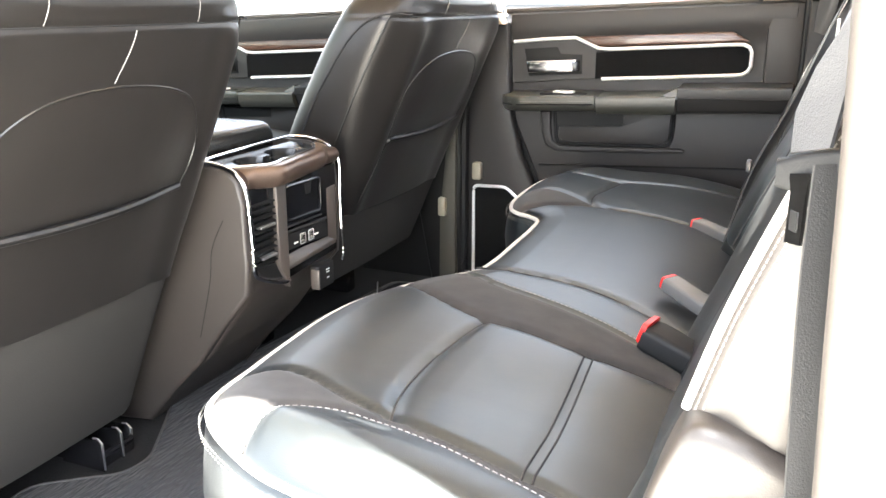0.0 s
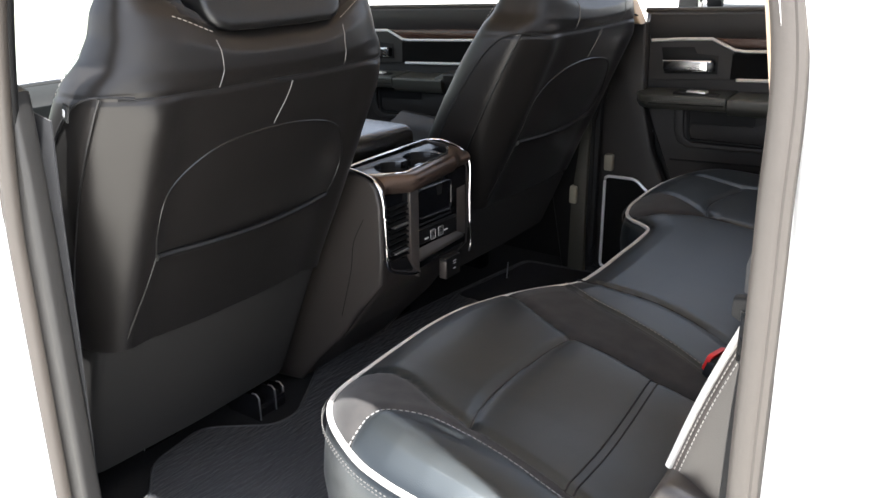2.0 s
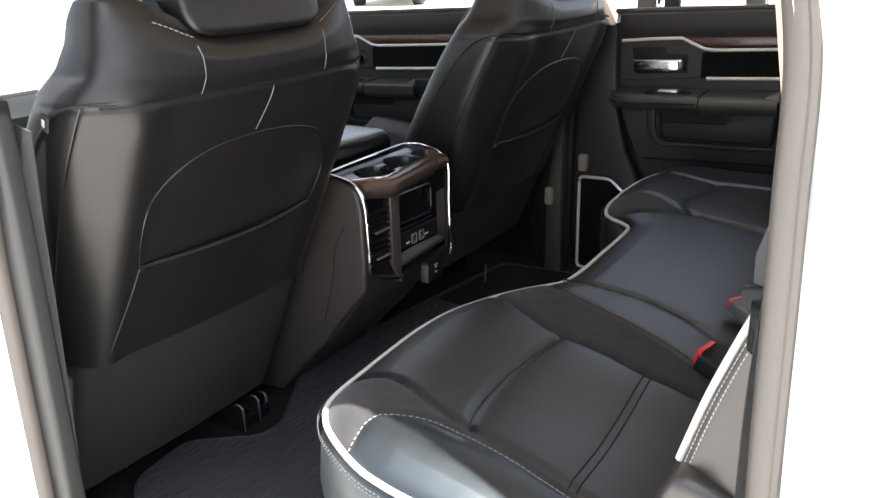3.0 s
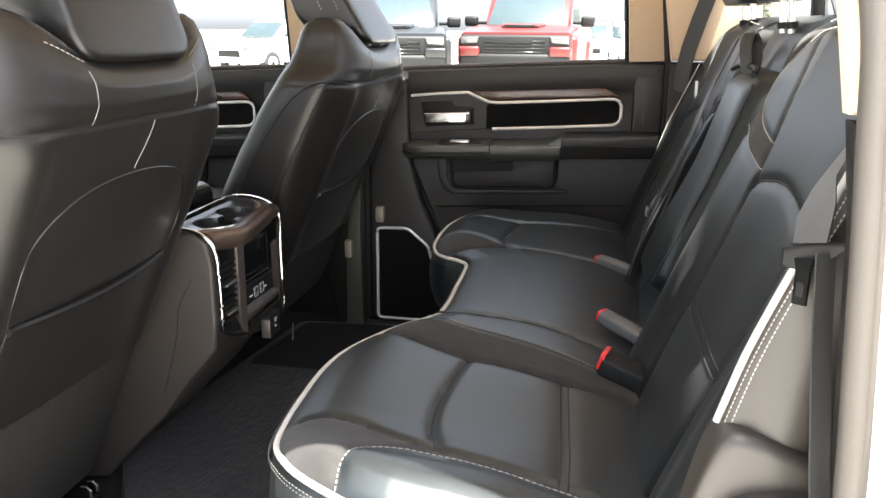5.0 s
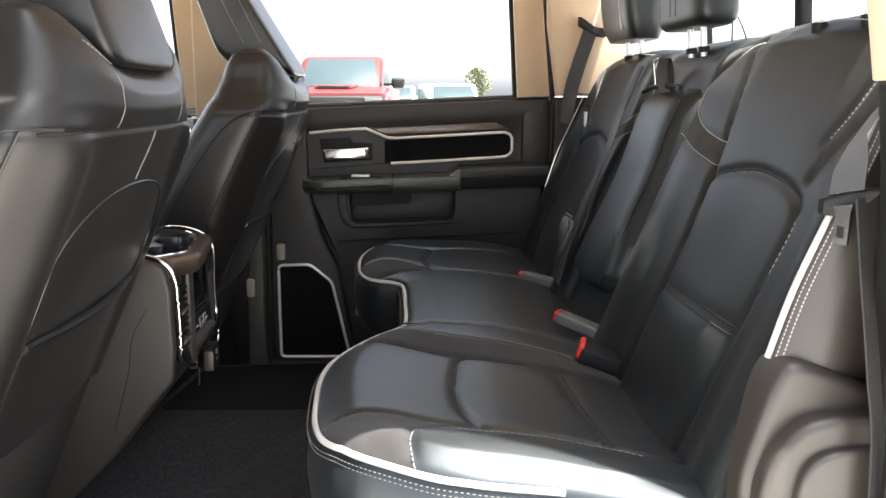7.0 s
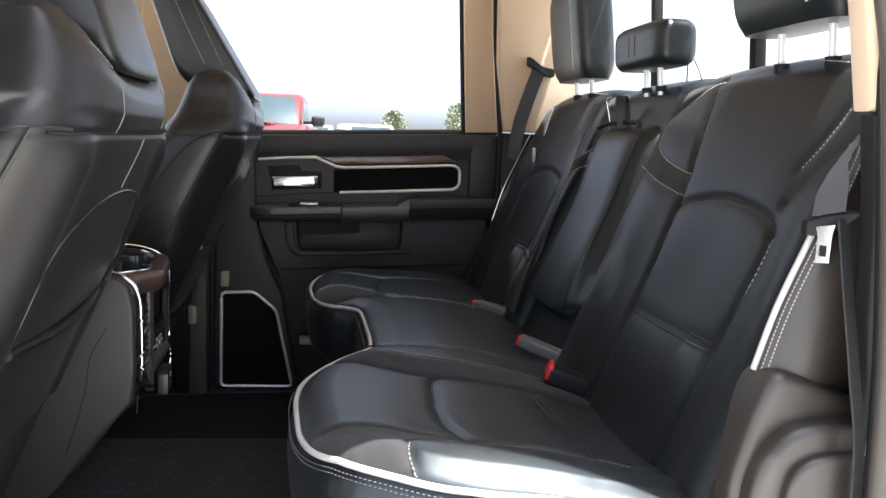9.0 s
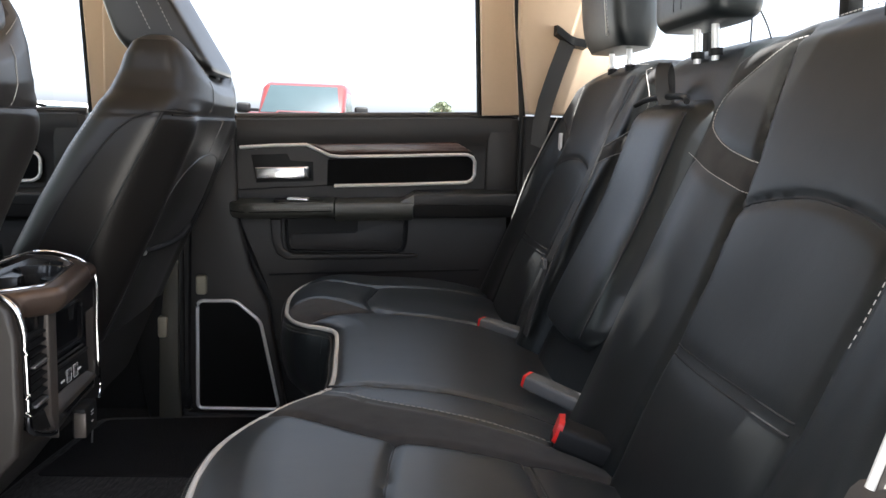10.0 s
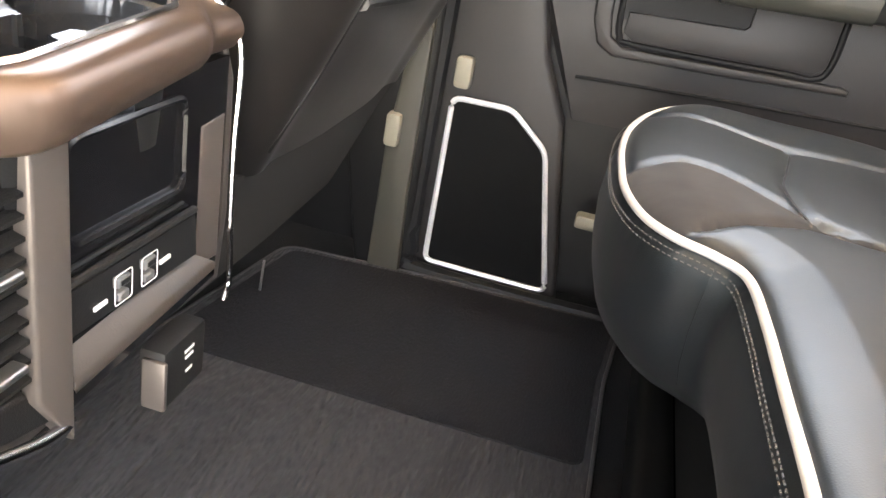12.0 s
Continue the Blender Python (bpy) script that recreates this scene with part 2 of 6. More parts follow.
def smooth_line(pts, n=8, closed=False):
    """Catmull-Rom through the points."""
    p = [np.array(q, float) for q in pts]
    out, k = [], len(p)
    for i in range(k if closed else k - 1):
        a, b, c, d = (p[(i - 1) % k], p[i], p[(i + 1) % k], p[(i + 2) % k]) if closed else (p[max(i - 1, 0)], p[i], p[i + 1], p[min(i + 2, k - 1)])
        for s in range(n):
            t = s / n
            out.append(0.5 * (2 * b + (c - a) * t + (2 * a - 5 * b + 4 * c - d) * t * t + (3 * b - a - 3 * c + d) * t ** 3))
    if not closed:
        out.append(p[-1])
    return out


def resample(pts, step):
    p = np.array(pts, float)
    d = np.r_[0, np.cumsum(np.linalg.norm(np.diff(p, axis=0), axis=1))]
    s = np.linspace(0, d[-1], max(2, int(round(d[-1] / step)) + 1))
    return np.stack([np.interp(s, d, p[:, i]) for i in range(p.shape[1])], 1)


def tube(pts, r, closed=False, n=8, flat=1.0, up=(0, 0, 1)):
    p = [np.array(q, float) for q in pts]
    k, V, F = len(p), [], []
    for i in range(k):
        a, b = (p[(i - 1) % k], p[(i + 1) % k]) if closed else (p[max(i - 1, 0)], p[min(i + 1, k - 1)])
        t = b - a
        t /= np.linalg.norm(t) + 1e-12
        s = np.cross(t, up)
        if np.linalg.norm(s) < 0.05:
            s = np.cross(t, (1, 0, 0.1))
        s /= np.linalg.norm(s)
        u = np.cross(s, t)
        for j in range(n):
            an = 2 * math.pi * j / n
            V.append(p[i] + r * (math.cos(an) * s + flat * math.sin(an) * u))
    for i in range(k if closed else k - 1):
        for j in range(n):
            F.append((i * n + j, ((i + 1) % k) * n + j, ((i + 1) % k) * n + (j + 1) % n, i * n + (j + 1) % n))
    if not closed:
        F += [tuple(range(n))[::-1], tuple((k - 1) * n + j for j in range(n))]
    return V, F


def join(*geos):
    V, F = [], []
    for v, f in geos:
        o = len(V)
        V += list(v)
        F += [tuple(i + o for i in q) for q in f]
    return V, F


def dashes(pts, length=0.006, gap=0.003, r=0.0008):
    """Sewing stitches along a line."""
    p = resample(pts, 0.0015)
    n, period = len(p), max(2, int(round((length + gap) / 0.0015)))
    ln = max(1, int(round(length / 0.0015)))
    return join(*[tube([p[i], p[min(i + ln // 2 + 1, n - 1)], p[min(i + ln, n - 1)]], r, n=4) for i in range(0, n - ln, period)])


def rbox(x0, x1, y0, y1, z0, z1, r=0.01, seg=3):
    bm = bmesh.new()
    bmesh.ops.create_cube(bm, size=1.0)
    for v in bm.verts:
        v.co = ((x0 + x1) / 2 + v.co.x * (x1 - x0), (y0 + y1) / 2 + v.co.y * (y1 - y0), (z0 + z1) / 2 + v.co.z * (z1 - z0))
    if r:
        bmesh.ops.bevel(bm, geom=list(bm.edges), offset=min(r, 0.48 * min(x1 - x0, y1 - y0, z1 - z0)), segments=seg, profile=0.5, affect="EDGES")
    return bm


def prism(pts, d, r=0.0, seg=3, both=True):
    """A flat polygon (3D points) pushed along d, with rounded edges."""
    bm = bmesh.new()
    f = bm.faces.new([bm.verts.new(p) for p in pts])
    g = bmesh.ops.extrude_face_region(bm, geom=[f])
    moved = [v for v in g["geom"] if isinstance(v, bmesh.types.BMVert)]
    for v in moved:
        v.co += Vector(d)
    bmesh.ops.recalc_face_normals(bm, faces=bm.faces)
    if r:
        top = [e for e in bm.edges if (e.verts[0] in moved) == (e.verts[1] in moved) and (both or e.verts[0] in moved)]
        bmesh.ops.bevel(bm, geom=top, offset=r, segments=seg, profile=0.5, affect="EDGES")
    return bm


def rounded_poly(pts, r, n=5):
    """Rounds the corners of a closed 2D polygon."""
    out, k = [], len(pts)
    for i in range(k):
        p, a, b = (np.array(pts[j % k], float) for j in (i, i - 1, i + 1))
        ra = r[i] if isinstance(r, (list, tuple)) else r
        ua, ub = (a - p), (b - p)
        da = min(ra, np.linalg.norm(ua) * 0.45)
        db = min(ra, np.linalg.norm(ub) * 0.45)
        s, e = p + ua / np.linalg.norm(ua) * da, p + ub / np.linalg.norm(ub) * db
        for j in range(n + 1):
            t = j / n
            out.append((1 - t) ** 2 * s + 2 * t * (1 - t) * p + t * t * e)
    return out


def loft(rings, cap=True):
    n, V, F = len(rings[0]), [], []
    for r in rings:
        V += [tuple(q) for q in r]
    for i in range(len(rings) - 1):
        for j in range(n):
            F.append((i * n + j, i * n + (j + 1) % n, (i + 1) * n + (j + 1) % n, (i + 1) * n + j))
    if cap:
        F += [tuple(range(n))[::-1], tuple((len(rings) - 1) * n + j for j in range(n))]
    return V, F


def ribbon(pts, wide, thick=0.0012):
    """A strap: wide is the half-width vector at each point or for all."""
    p = [np.array(q, float) for q in pts]
    rings = []
    for i, q in enumerate(p):
        w = np.array(wide[i] if isinstance(wide[0], (tuple, list, np.ndarray)) else wide, float)
        t = p[min(i + 1, len(p) - 1)] - p[max(i - 1, 0)]
        nn = np.cross(t, w)
        nn = nn / (np.linalg.norm(nn) + 1e-9) * thick
        rings.append([q - w - nn, q + w - nn, q + w + nn, q - w + nn])
    return loft(rings)


def superring(cx, cy, rx, ry, z, n=40, p=4.0, tilt=0.0):
    out = []
    for j in range(n):
        a = 2 * math.pi * j / n
        c, s = math.cos(a), math.sin(a)
        x = rx * math.copysign(abs(c) ** (2 / p), c)
        y = ry * math.copysign(abs(s) ** (2 / p), s)
        out.append((cx + x, cy + y, z + tilt * x))
    return out


def line_dist(P, line):
    """Distance of the points P (n x 2) from a polyline."""
    L = np.array(line, float)
    best = np.full(len(P), 9.0)
    for a, b in zip(L[:-1], L[1:]):
        ab = b - a
        t = np.clip(((P - a) @ ab) / (ab @ ab + 1e-12), 0, 1)
        best = np.minimum(best, np.linalg.norm(P - (a + t[:, None] * ab), axis=1))
    return best


def inside(P, poly):
    L = np.array(poly, float)
    res = np.zeros(len(P), bool)
    for (x1, y1), (x2, y2) in zip(L, np.roll(L, -1, axis=0)):
        if y1 == y2:
            continue
        c = ((y1 > P[:, 1]) != (y2 > P[:, 1])) & (P[:, 0] < (x2 - x1) * (P[:, 1] - y1) / (y2 - y1) + x1)
        res ^= c
    return res


def signed(P, poly):
    d = line_dist(P, list(poly) + [poly[0]])
    return np.where(inside(P, poly), d, -d)


def set_mask(ob, values):
    at = ob.data.attributes.new("suede", "FLOAT", "POINT")
    at.data.foreach_set("value", np.asarray(values, float))

# ---------------------------------------------------------------- plan of the cab
YC = 1.195            # middle line of the cab
FLOOR = 0.765
NEAR, FAR = 0.36, 2.02
GROUND = 0.20


def mir(y):
    return 2 * YC - y


# ---------------------------------------------------------------- ground and cab shell
g = part("ground", ([(-400, -400, GROUND), (400, -400, GROUND), (400, 400, GROUND), (-400, 400, GROUND)], [(0, 1, 2, 3)]), CONCRETE, smooth=False)
tagged(g, "pale sunlit concrete of a parking lot", "ground", kind="structure")

floor = part("floor", rbox(-2.2, 0.27, 0.36, 2.06, FLOOR - 0.06, FLOOR, 0.004, 1), CARPET)
tagged(floor, "black carpeted cab floor", "floor", kind="structure")
# rocker sill under the open door
sill = part("door_sill", rbox(-0.75, 0.12, 0.27, 0.42, FLOOR - 0.10, FLOOR + 0.015, 0.02, 3), PLASTIC)
tagged(sill, "black plastic sill plate under the open rear door", "sill", kind="structure")

# headliner and roof skin
roof_poly = [(-1.55, 1.93), (-1.2, 1.965), (-0.6, 1.975), (0.0, 1.965), (0.19, 1.95), (0.20, 1.98), (0.0, 2.01), (-0.6, 2.025), (-1.2, 2.015), (-1.58, 1.98)]
ceiling = part("ceiling", prism([(x, 0.46, z) for x, z in roof_poly], (0, 1.49, 0), 0.0), TAN)
tagged(ceiling, "tan fabric headliner under the roof", "ceiling", kind="structure")
roof = part("roof_skin", prism([(x, 0.45, z + 0.035) for x, z in [(-1.58, 1.98), (-1.2, 2.0), (-0.6, 2.01), (0.0, 1.995), (0.215, 1.97), (0.215, 1.995), (0.0, 2.03), (-0.6, 2.04), (-1.2, 2.03), (-1.6, 1.99)]], (0, 1.55, 0), 0.0), WHITE)
tagged(roof, "white painted cab roof", "roof", kind="structure")

# rear wall and sliding rear window
wall_rear = part("wall_rear", rbox(0.235, 0.275, 0.40, 1.99, FLOOR, 1.585, 0.006, 2), PLASTIC)
tagged(wall_rear, "black trimmed rear wall of the cab", "wall", kind="structure")
rear_window = thing("window_1", "rear sliding window with thin black frames", "window", kind="structure")
part("window_frame", rbox(0.235, 0.265, 0.45, 1.94, 1.585, 1.60, 0.004, 2), MATT_BLACK, rear_window)
part("window_frame", rbox(0.205, 0.235, 0.45, 1.94, 1.925, 1.95, 0.004, 2), MATT_BLACK, rear_window)
for y in (0.972, 1.398):
    part("mullion", prism([(0.238, y, 1.60), (0.258, y, 1.60), (0.238, y, 1.90), (0.218, y, 1.90)], (0, 0.022, 0), 0.003, 2), MATT_BLACK, rear_window)
for y0, y1 in ((0.50, 0.972), (0.994, 1.398), (1.42, 1.90)):
    ob = part("pane", ([(0.25, y0, 1.60), (0.25, y1, 1.60), (0.23, y1, 1.90), (0.23, y0, 1.90)], [(0, 1, 2, 3)]), PANE, rear_window, smooth=False)
    ob.visible_shadow = False

# firewall that closes the front, low; the windscreen above is dimmed glass
wall_front = part("wall_front", rbox(-2.24, -2.18, 0.36, 2.03, FLOOR, 1.275, 0.01, 2), MATT_BLACK)
tagged(wall_front, "plain black front bulkhead", "wall", kind="structure")
screen = part("window_2", ([(-2.21, 0.42, 1.28), (-2.21, 1.97, 1.28), (-1.57, 1.94, 1.955), (-1.57, 0.45, 1.955)], [(0, 1, 2, 3)]), DIM_GLASS, smooth=False)
screen.visible_shadow = False
hood = part("hood", prism([(x, 0.42, z) for x, z in [(-2.26, 1.10), (-2.26, 1.262), (-2.6, 1.27), (-3.2, 1.25), (-3.5, 1.20), (-3.56, 1.15), (-3.56, 0.6), (-2.26, 0.6)]], (0, 1.55, 0), 0.04, 3), WHITE)
tagged(hood, "white painted truck hood in the sun", "hood", kind="structure")
# Dashboard added to close the front and hold back light from the windscreen.
dash = part("dashboard", prism([(x, 0.42, z) for x, z in [(-2.17, 0.95), (-2.17, 1.272), (-1.95, 1.295), (-1.80, 1.280), (-1.74, 1.22), (-1.78, 1.08), (-1.86, 0.95)]], (0, 1.55, 0), 0.02, 3), MATT_BLACK)
tagged(dash, "plain black dashboard added under the windscreen", "dashboard", kind="structure")
tagged(screen, "raked windscreen glass, tinted deeper to dim the cab", "windscreen", kind="structure")

# far C-pillar, upper tan and lower black, and the far roof rail
def pillar(name, poly, y, d, mat, label, r=0.008):
    ob = part(name, prism([(x, y, z) for x, z in poly], (0, d, 0), r, 3), mat)
    return tagged(ob, label, "pillar trim", kind="structure")


pillar("pillar_1", [(0.040, 1.515), (0.012, 1.70), (0.004, 1.93), (0.235, 1.93), (0.245, 1.515)], 1.955, 0.05, TAN, "tan cloth-covered rear pillar trim behind the window")
pillar("pillar_2", [(0.034, 1.511), (0.034, FLOOR), (0.235, FLOOR), (0.24, 1.511)], 1.965, 0.12, PLASTIC, "black lower rear pillar trim")
pillar("pillar_3", [(-0.925, 1.455), (-0.925, 1.70), (-0.92, 1.95), (-0.80, 1.95), (-0.765, 1.70), (-0.70, 1.56), (-0.645, 1.455)], 1.965, 0.05, TAN, "tan upper centre pillar trim")
pillar("pillar_4", [(-0.93, 1.452), (-0.93, 1.30), (-0.83, FLOOR), (-0.745, FLOOR), (-0.748, 1.20), (-0.70, 1.452)], 1.955, 0.06, PLASTIC, "charcoal lower centre pillar trim")
pillar("roof_rail", [(-1.6, 1.90), (-1.6, 1.95), (0.23, 1.95), (0.23, 1.90)], 1.95, 0.05, TAN, "tan trim above the far doors")
pillar("pillar_5", [(-2.2, 1.42), (-1.62, 1.93), (-1.52, 1.93), (-2.05, 1.42)], 1.96, 0.05, TAN, "tan windscreen pillar trim")
fill = part("far_sill_panel", rbox(-2.2, 0.06, 2.034, 2.052, FLOOR - 0.02, 1.17, 0.004, 1), PLASTIC)
tagged(fill, "charcoal sill panel below the far doors", "trim panel", kind="structure")
wall_far = part("wall_far", rbox(-2.22, 0.27, 2.09, 2.12, 0.45, 1.40, 0.004, 1), WHITE)
tagged(wall_far, "white outer body side beyond the far doors", "wall", kind="structure")

# near side: pillars with rubber seals round the open rear door
def near_pillar(name, poly, y0, y1, mat, label, lean=0.0):
    """A slab of the near side; above the belt line it leans inwards."""
    ob = part(name, prism([(x, y0, z) for x, z in poly], (0, y1 - y0, 0), 0.008, 3), mat)
    for v in ob.data.vertices:
        v.co.y += lean * max(0.0, v.co.z - 1.45)
    return tagged(ob, label, "pillar trim", kind="structure")


near_pillar("pillar_6", [(-0.86, FLOOR), (-0.86, 1.20), (-0.85, 1.40), (-0.83, 1.55), (-0.76, 1.95), (-0.68, 1.95), (-0.785, 1.60), (-0.80, 1.512), (-0.762, 1.50), (-0.758, 1.40), (-0.762, FLOOR)], 0.402, 0.43, VINYL, "charcoal centre pillar trim beside the driver seat")
near_pillar("pillar_7", [(-0.95, 0.5), (-0.95, 1.2), (-0.94, 1.45), (-0.90, 1.95), (-0.70, 1.95), (-0.755, 1.60), (-0.795, 1.40), (-0.805, 0.5)], 0.372, 0.399, WHITE, "white painted centre pillar of the body")
near_pillar("pillar_8", [(0.092, FLOOR), (0.084, 1.20), (0.070, 1.45), (0.060, 1.528), (0.235, 1.528), (0.24, FLOOR)], 0.398, 0.43, PLASTIC, "black lower rear pillar trim behind the seat")
near_pillar("pillar_9", [(0.060, 1.532), (0.045, 1.62), (0.01, 1.80), (-0.03, 1.95), (0.22, 1.95), (0.235, 1.532)], 0.405, 0.44, TAN, "tan cloth-covered rear pillar trim")
near_pillar("body_side", [(0.185, 0.45), (0.185, 1.20), (0.175, 1.40), (0.16, 1.55), (0.11, 1.80), (0.05, 1.99), (1.2, 1.99), (1.2, 0.45)], 0.29, 0.325, WHITE, "white painted body side behind the rear door opening", 0.24)
near_pillar("roof_side", [(-1.6, 1.965), (-1.6, 2.03), (0.26, 2.03), (0.26, 1.965)], 0.432, 0.47, WHITE, "white painted roof side above the doors")

near_pillar("door_jamb", [(0.087, 0.45), (0.087, 1.20), (0.083, 1.40), (0.074, 1.55), (0.02, 1.80), (-0.04, 1.99), (0.26, 1.99), (0.26, 0.45)], 0.393, 0.3975, WHITE, "white painted rear door jamb")
door_3 = thing("door_3", "black inner panel of the closed driver door", "door", kind="structure")
part("door_panel", rbox(-2.10, -0.875, 0.385, 0.41, 0.62, 1.485, 0.012, 3), PLASTIC, door_3)
part("door_shell", rbox(-2.12, -0.87, 0.33, 0.38, 0.55, 1.47, 0.02, 3), WHITE, door_3, "white painted door shell")
SEAL = [(-0.800, 0.395, FLOOR + 0.03), (-0.795, 0.395, 1.20), (-0.788, 0.395, 1.36), (-0.752, 0.395, 1.55), (-0.705, 0.40, 1.72), (-0.65, 0.412, 1.88), (-0.58, 0.424, 1.935), (-0.40, 0.426, 1.945), (-0.20, 0.426, 1.94),
        (-0.08, 0.42, 1.90), (0.012, 0.410, 1.78), (0.061, 0.400, 1.62), (0.0705, 0.387, 1.50), (0.0765, 0.373, 1.35), (0.0805, 0.369, 1.25), (0.0815, 0.366, 1.10), (0.080, 0.36, FLOOR + 0.06), (0.04, 0.355, FLOOR + 0.03)]
seal = thing("door_seal", "grey rubber weather seal round the open rear door", "seal", kind="structure")
line = smooth_line(SEAL, 10)
part("seal_bulb", tube(line, 0.0102, closed=True, n=12, up=(0, 1, 0)), RUBBER, seal)
part("seal_lip", tube([p + np.array((0, 0.011, 0)) for p in line], 0.0075, closed=True, n=10, up=(0, 1, 0)), MATT_BLACK, seal)
part("seal_flange", tube([p + np.array((0.007 * np.sign(p[0] + 0.35), -0.005, 0)) for p in line], 0.0045, closed=True, n=8, up=(0, 1, 0)), RUBBER, seal)


# ---------------------------------------------------------------- far doors
def rise(x):
    """The door's lines climb a little towards the rear."""
    return 0.043 * (x + 0.40)


def door(name, label):
    d = thing(name, label, "door", kind="structure")

    def P(x, z, y=FAR):
        return (x, y, z + rise(x))

    # main panel: a profile that bulges below the belt line, swept along the door
    prof = [(1.493, 0.045), (1.493, 0.004), (1.487, -0.006), (1.470, -0.010), (1.440, -0.006), (1.425, 0.004), (1.400, 0.010), (1.300, 0.012), (1.285, 0.010), (1.24, 0.004), (1.18, 0.0), (1.12, 0.004), (1.04, 0.016), (0.96, 0.028), (0.84, 0.034), (0.80, 0.045)]
    xs = np.linspace(-0.655, 0.030, 40)
    V, F = [], []
    for x in xs:
        for z, o in prof:
            e = max(0.0, (abs(x + 0.3125) - 0.325) / 0.0175) ** 2 * 0.02
            cut = 0.0
            if z < 1.26:
                cut = 0.19 * ((1.26 - z) / 0.48) ** 0.9 * max(0.0, 1 - (x + 0.655) / 0.685)
            V.append((x + cut, FAR + o + e, z + rise(x)))
    m = len(prof)
    for i in range(len(xs) - 1):
        for j in range(m - 1):
            F.append((i * m + j, i * m + j + 1, (i + 1) * m + j + 1, (i + 1) * m + j))
    part("door_panel", fix((V, F)), DOOR_TRIM, d, "charcoal moulded door panel")
    part("door_shell", prism([(-0.66, 2.055, 0.70), (-0.66, 2.055, 1.42), (0.04, 2.055, 1.45), (0.04, 2.055, 0.70)], (0, 0.03, 0), 0.0), WHITE, d, "white painted door shell")
    # window frame posts with the belt seal
    part("belt_seal", tube([P(-0.655, 1.496, FAR + 0.008), P(-0.3, 1.496, FAR + 0.008), P(-0.05, 1.496, FAR + 0.008), P(0.03, 1.494, FAR + 0.008)], 0.007, n=8), RUBBER, d, "grey belt line seal")
    part("window_post", prism([(-0.060, FAR - 0.010, 1.508), (-0.075, FAR - 0.014, 1.75), (-0.085, FAR - 0.020, 1.93), (-0.005, FAR - 0.020, 1.93), (0.006, FAR - 0.014, 1.75), (0.030, FAR - 0.010, 1.512)], (0, 0.045, 0), 0.006, 2), TAN, d, "tan window post")
    part("window_seal", tube([(-0.066, FAR + 0.006, 1.508), (-0.081, FAR + 0.004, 1.75), (-0.091, FAR, 1.93)], 0.006, n=8), MATT_BLACK, d)
    part("post_seal", tube([(0.035, FAR - 0.022, 1.30), (0.034, FAR - 0.022, 1.512), (0.010, FAR - 0.026, 1.75), (0.0, FAR - 0.030, 1.93)], 0.008, n=8), MATT_BLACK, d)
    part("end_trim", rbox(-0.045, 0.032, FAR - 0.008, FAR + 0.03, 1.322, 1.505, 0.008, 2), DOOR_TRIM, d)
    pane = part("pane", ([(-0.66, FAR + 0.03, 1.47), (-0.05, FAR + 0.03, 1.50), (-0.08, FAR + 0.01, 1.93), (-0.66, FAR + 0.01, 1.93)], [(0, 1, 2, 3)]), PANE, d, smooth=False)
    pane.visible_shadow = False
    # recessed insert with chrome outline, wood strip and pull
    part("insert", prism([P(-0.425, 1.392, FAR - 0.002), P(-0.085, 1.398, FAR - 0.002), P(-0.076, 1.388, FAR - 0.002), P(-0.076, 1.345, FAR - 0.002), P(-0.088, 1.335, FAR - 0.002), P(-0.425, 1.330, FAR - 0.002)], (0, 0.02, 0), 0.0), CARPET, d, "black suede insert")
    part("trim_bezel", prism([P(-0.640, 1.425, FAR - 0.001), P(-0.475, 1.427, FAR - 0.001), P(-0.419, 1.398, FAR - 0.001), P(-0.419, 1.330, FAR - 0.001), P(-0.635, 1.322, FAR - 0.001)], (0, 0.02, 0), 0.002, 1), DOOR_TRIM, d)
    chrome = [P(-0.630, 1.423), P(-0.55, 1.427), P(-0.475, 1.428), P(-0.449, 1.416), P(-0.419, 1.402), P(-0.395, 1.399), P(-0.25, 1.400), P(-0.105, 1.402), P(-0.090, 1.401), P(-0.079, 1.395), P(-0.073, 1.384), P(-0.073, 1.352), P(-0.079, 1.341), P(-0.090, 1.335), P(-0.105, 1.334), P(-0.25, 1.3315), P(-0.408, 1.330)]
    part("chrome_outline", tube([np.array(p) + (0, -0.008, 0) for p in chrome], 0.0042, n=8, up=(0, 1, 0)), SATIN, d, "satin silver trim line")
    wood = [P(-0.470, 1.430), P(-0.118, 1.431), P(-0.080, 1.408), P(-0.25, 1.406), P(-0.417, 1.406)]
    part("wood_strip", prism([np.array(p) + (0, 0.004, 0) for p in wood], (0, -0.014, 0), 0.004, 2), WOOD, d, "dark brown wood veneer strip")
    part("handle_recess", prism([P(-0.606, 1.406, FAR - 0.003), P(-0.520, 1.408, FAR - 0.003), P(-0.512, 1.392, FAR - 0.003), P(-0.458, 1.388, FAR - 0.003), P(-0.457, 1.341, FAR - 0.003), P(-0.592, 1.338, FAR - 0.003)], (0, 0.025, 0), 0.004, 2), MATT_BLACK, d)
    part("door_handle", prism([P(-0.594, 1.377, FAR - 0.024), P(-0.468, 1.378, FAR - 0.024), P(-0.466, 1.348, FAR - 0.024), P(-0.590, 1.347, FAR - 0.024)], (0, 0.02, 0), 0.006, 3), CHROME, d, "chrome inside door handle")
    part("handle_pivot", prism([P(-0.4795, 1.374, FAR - 0.0255), P(-0.463, 1.374, FAR - 0.022), P(-0.462, 1.350, FAR - 0.022), P(-0.4785, 1.350, FAR - 0.0255)], (0, 0.02, 0), 0.003, 2), TRAY, d, "dark metal handle end")
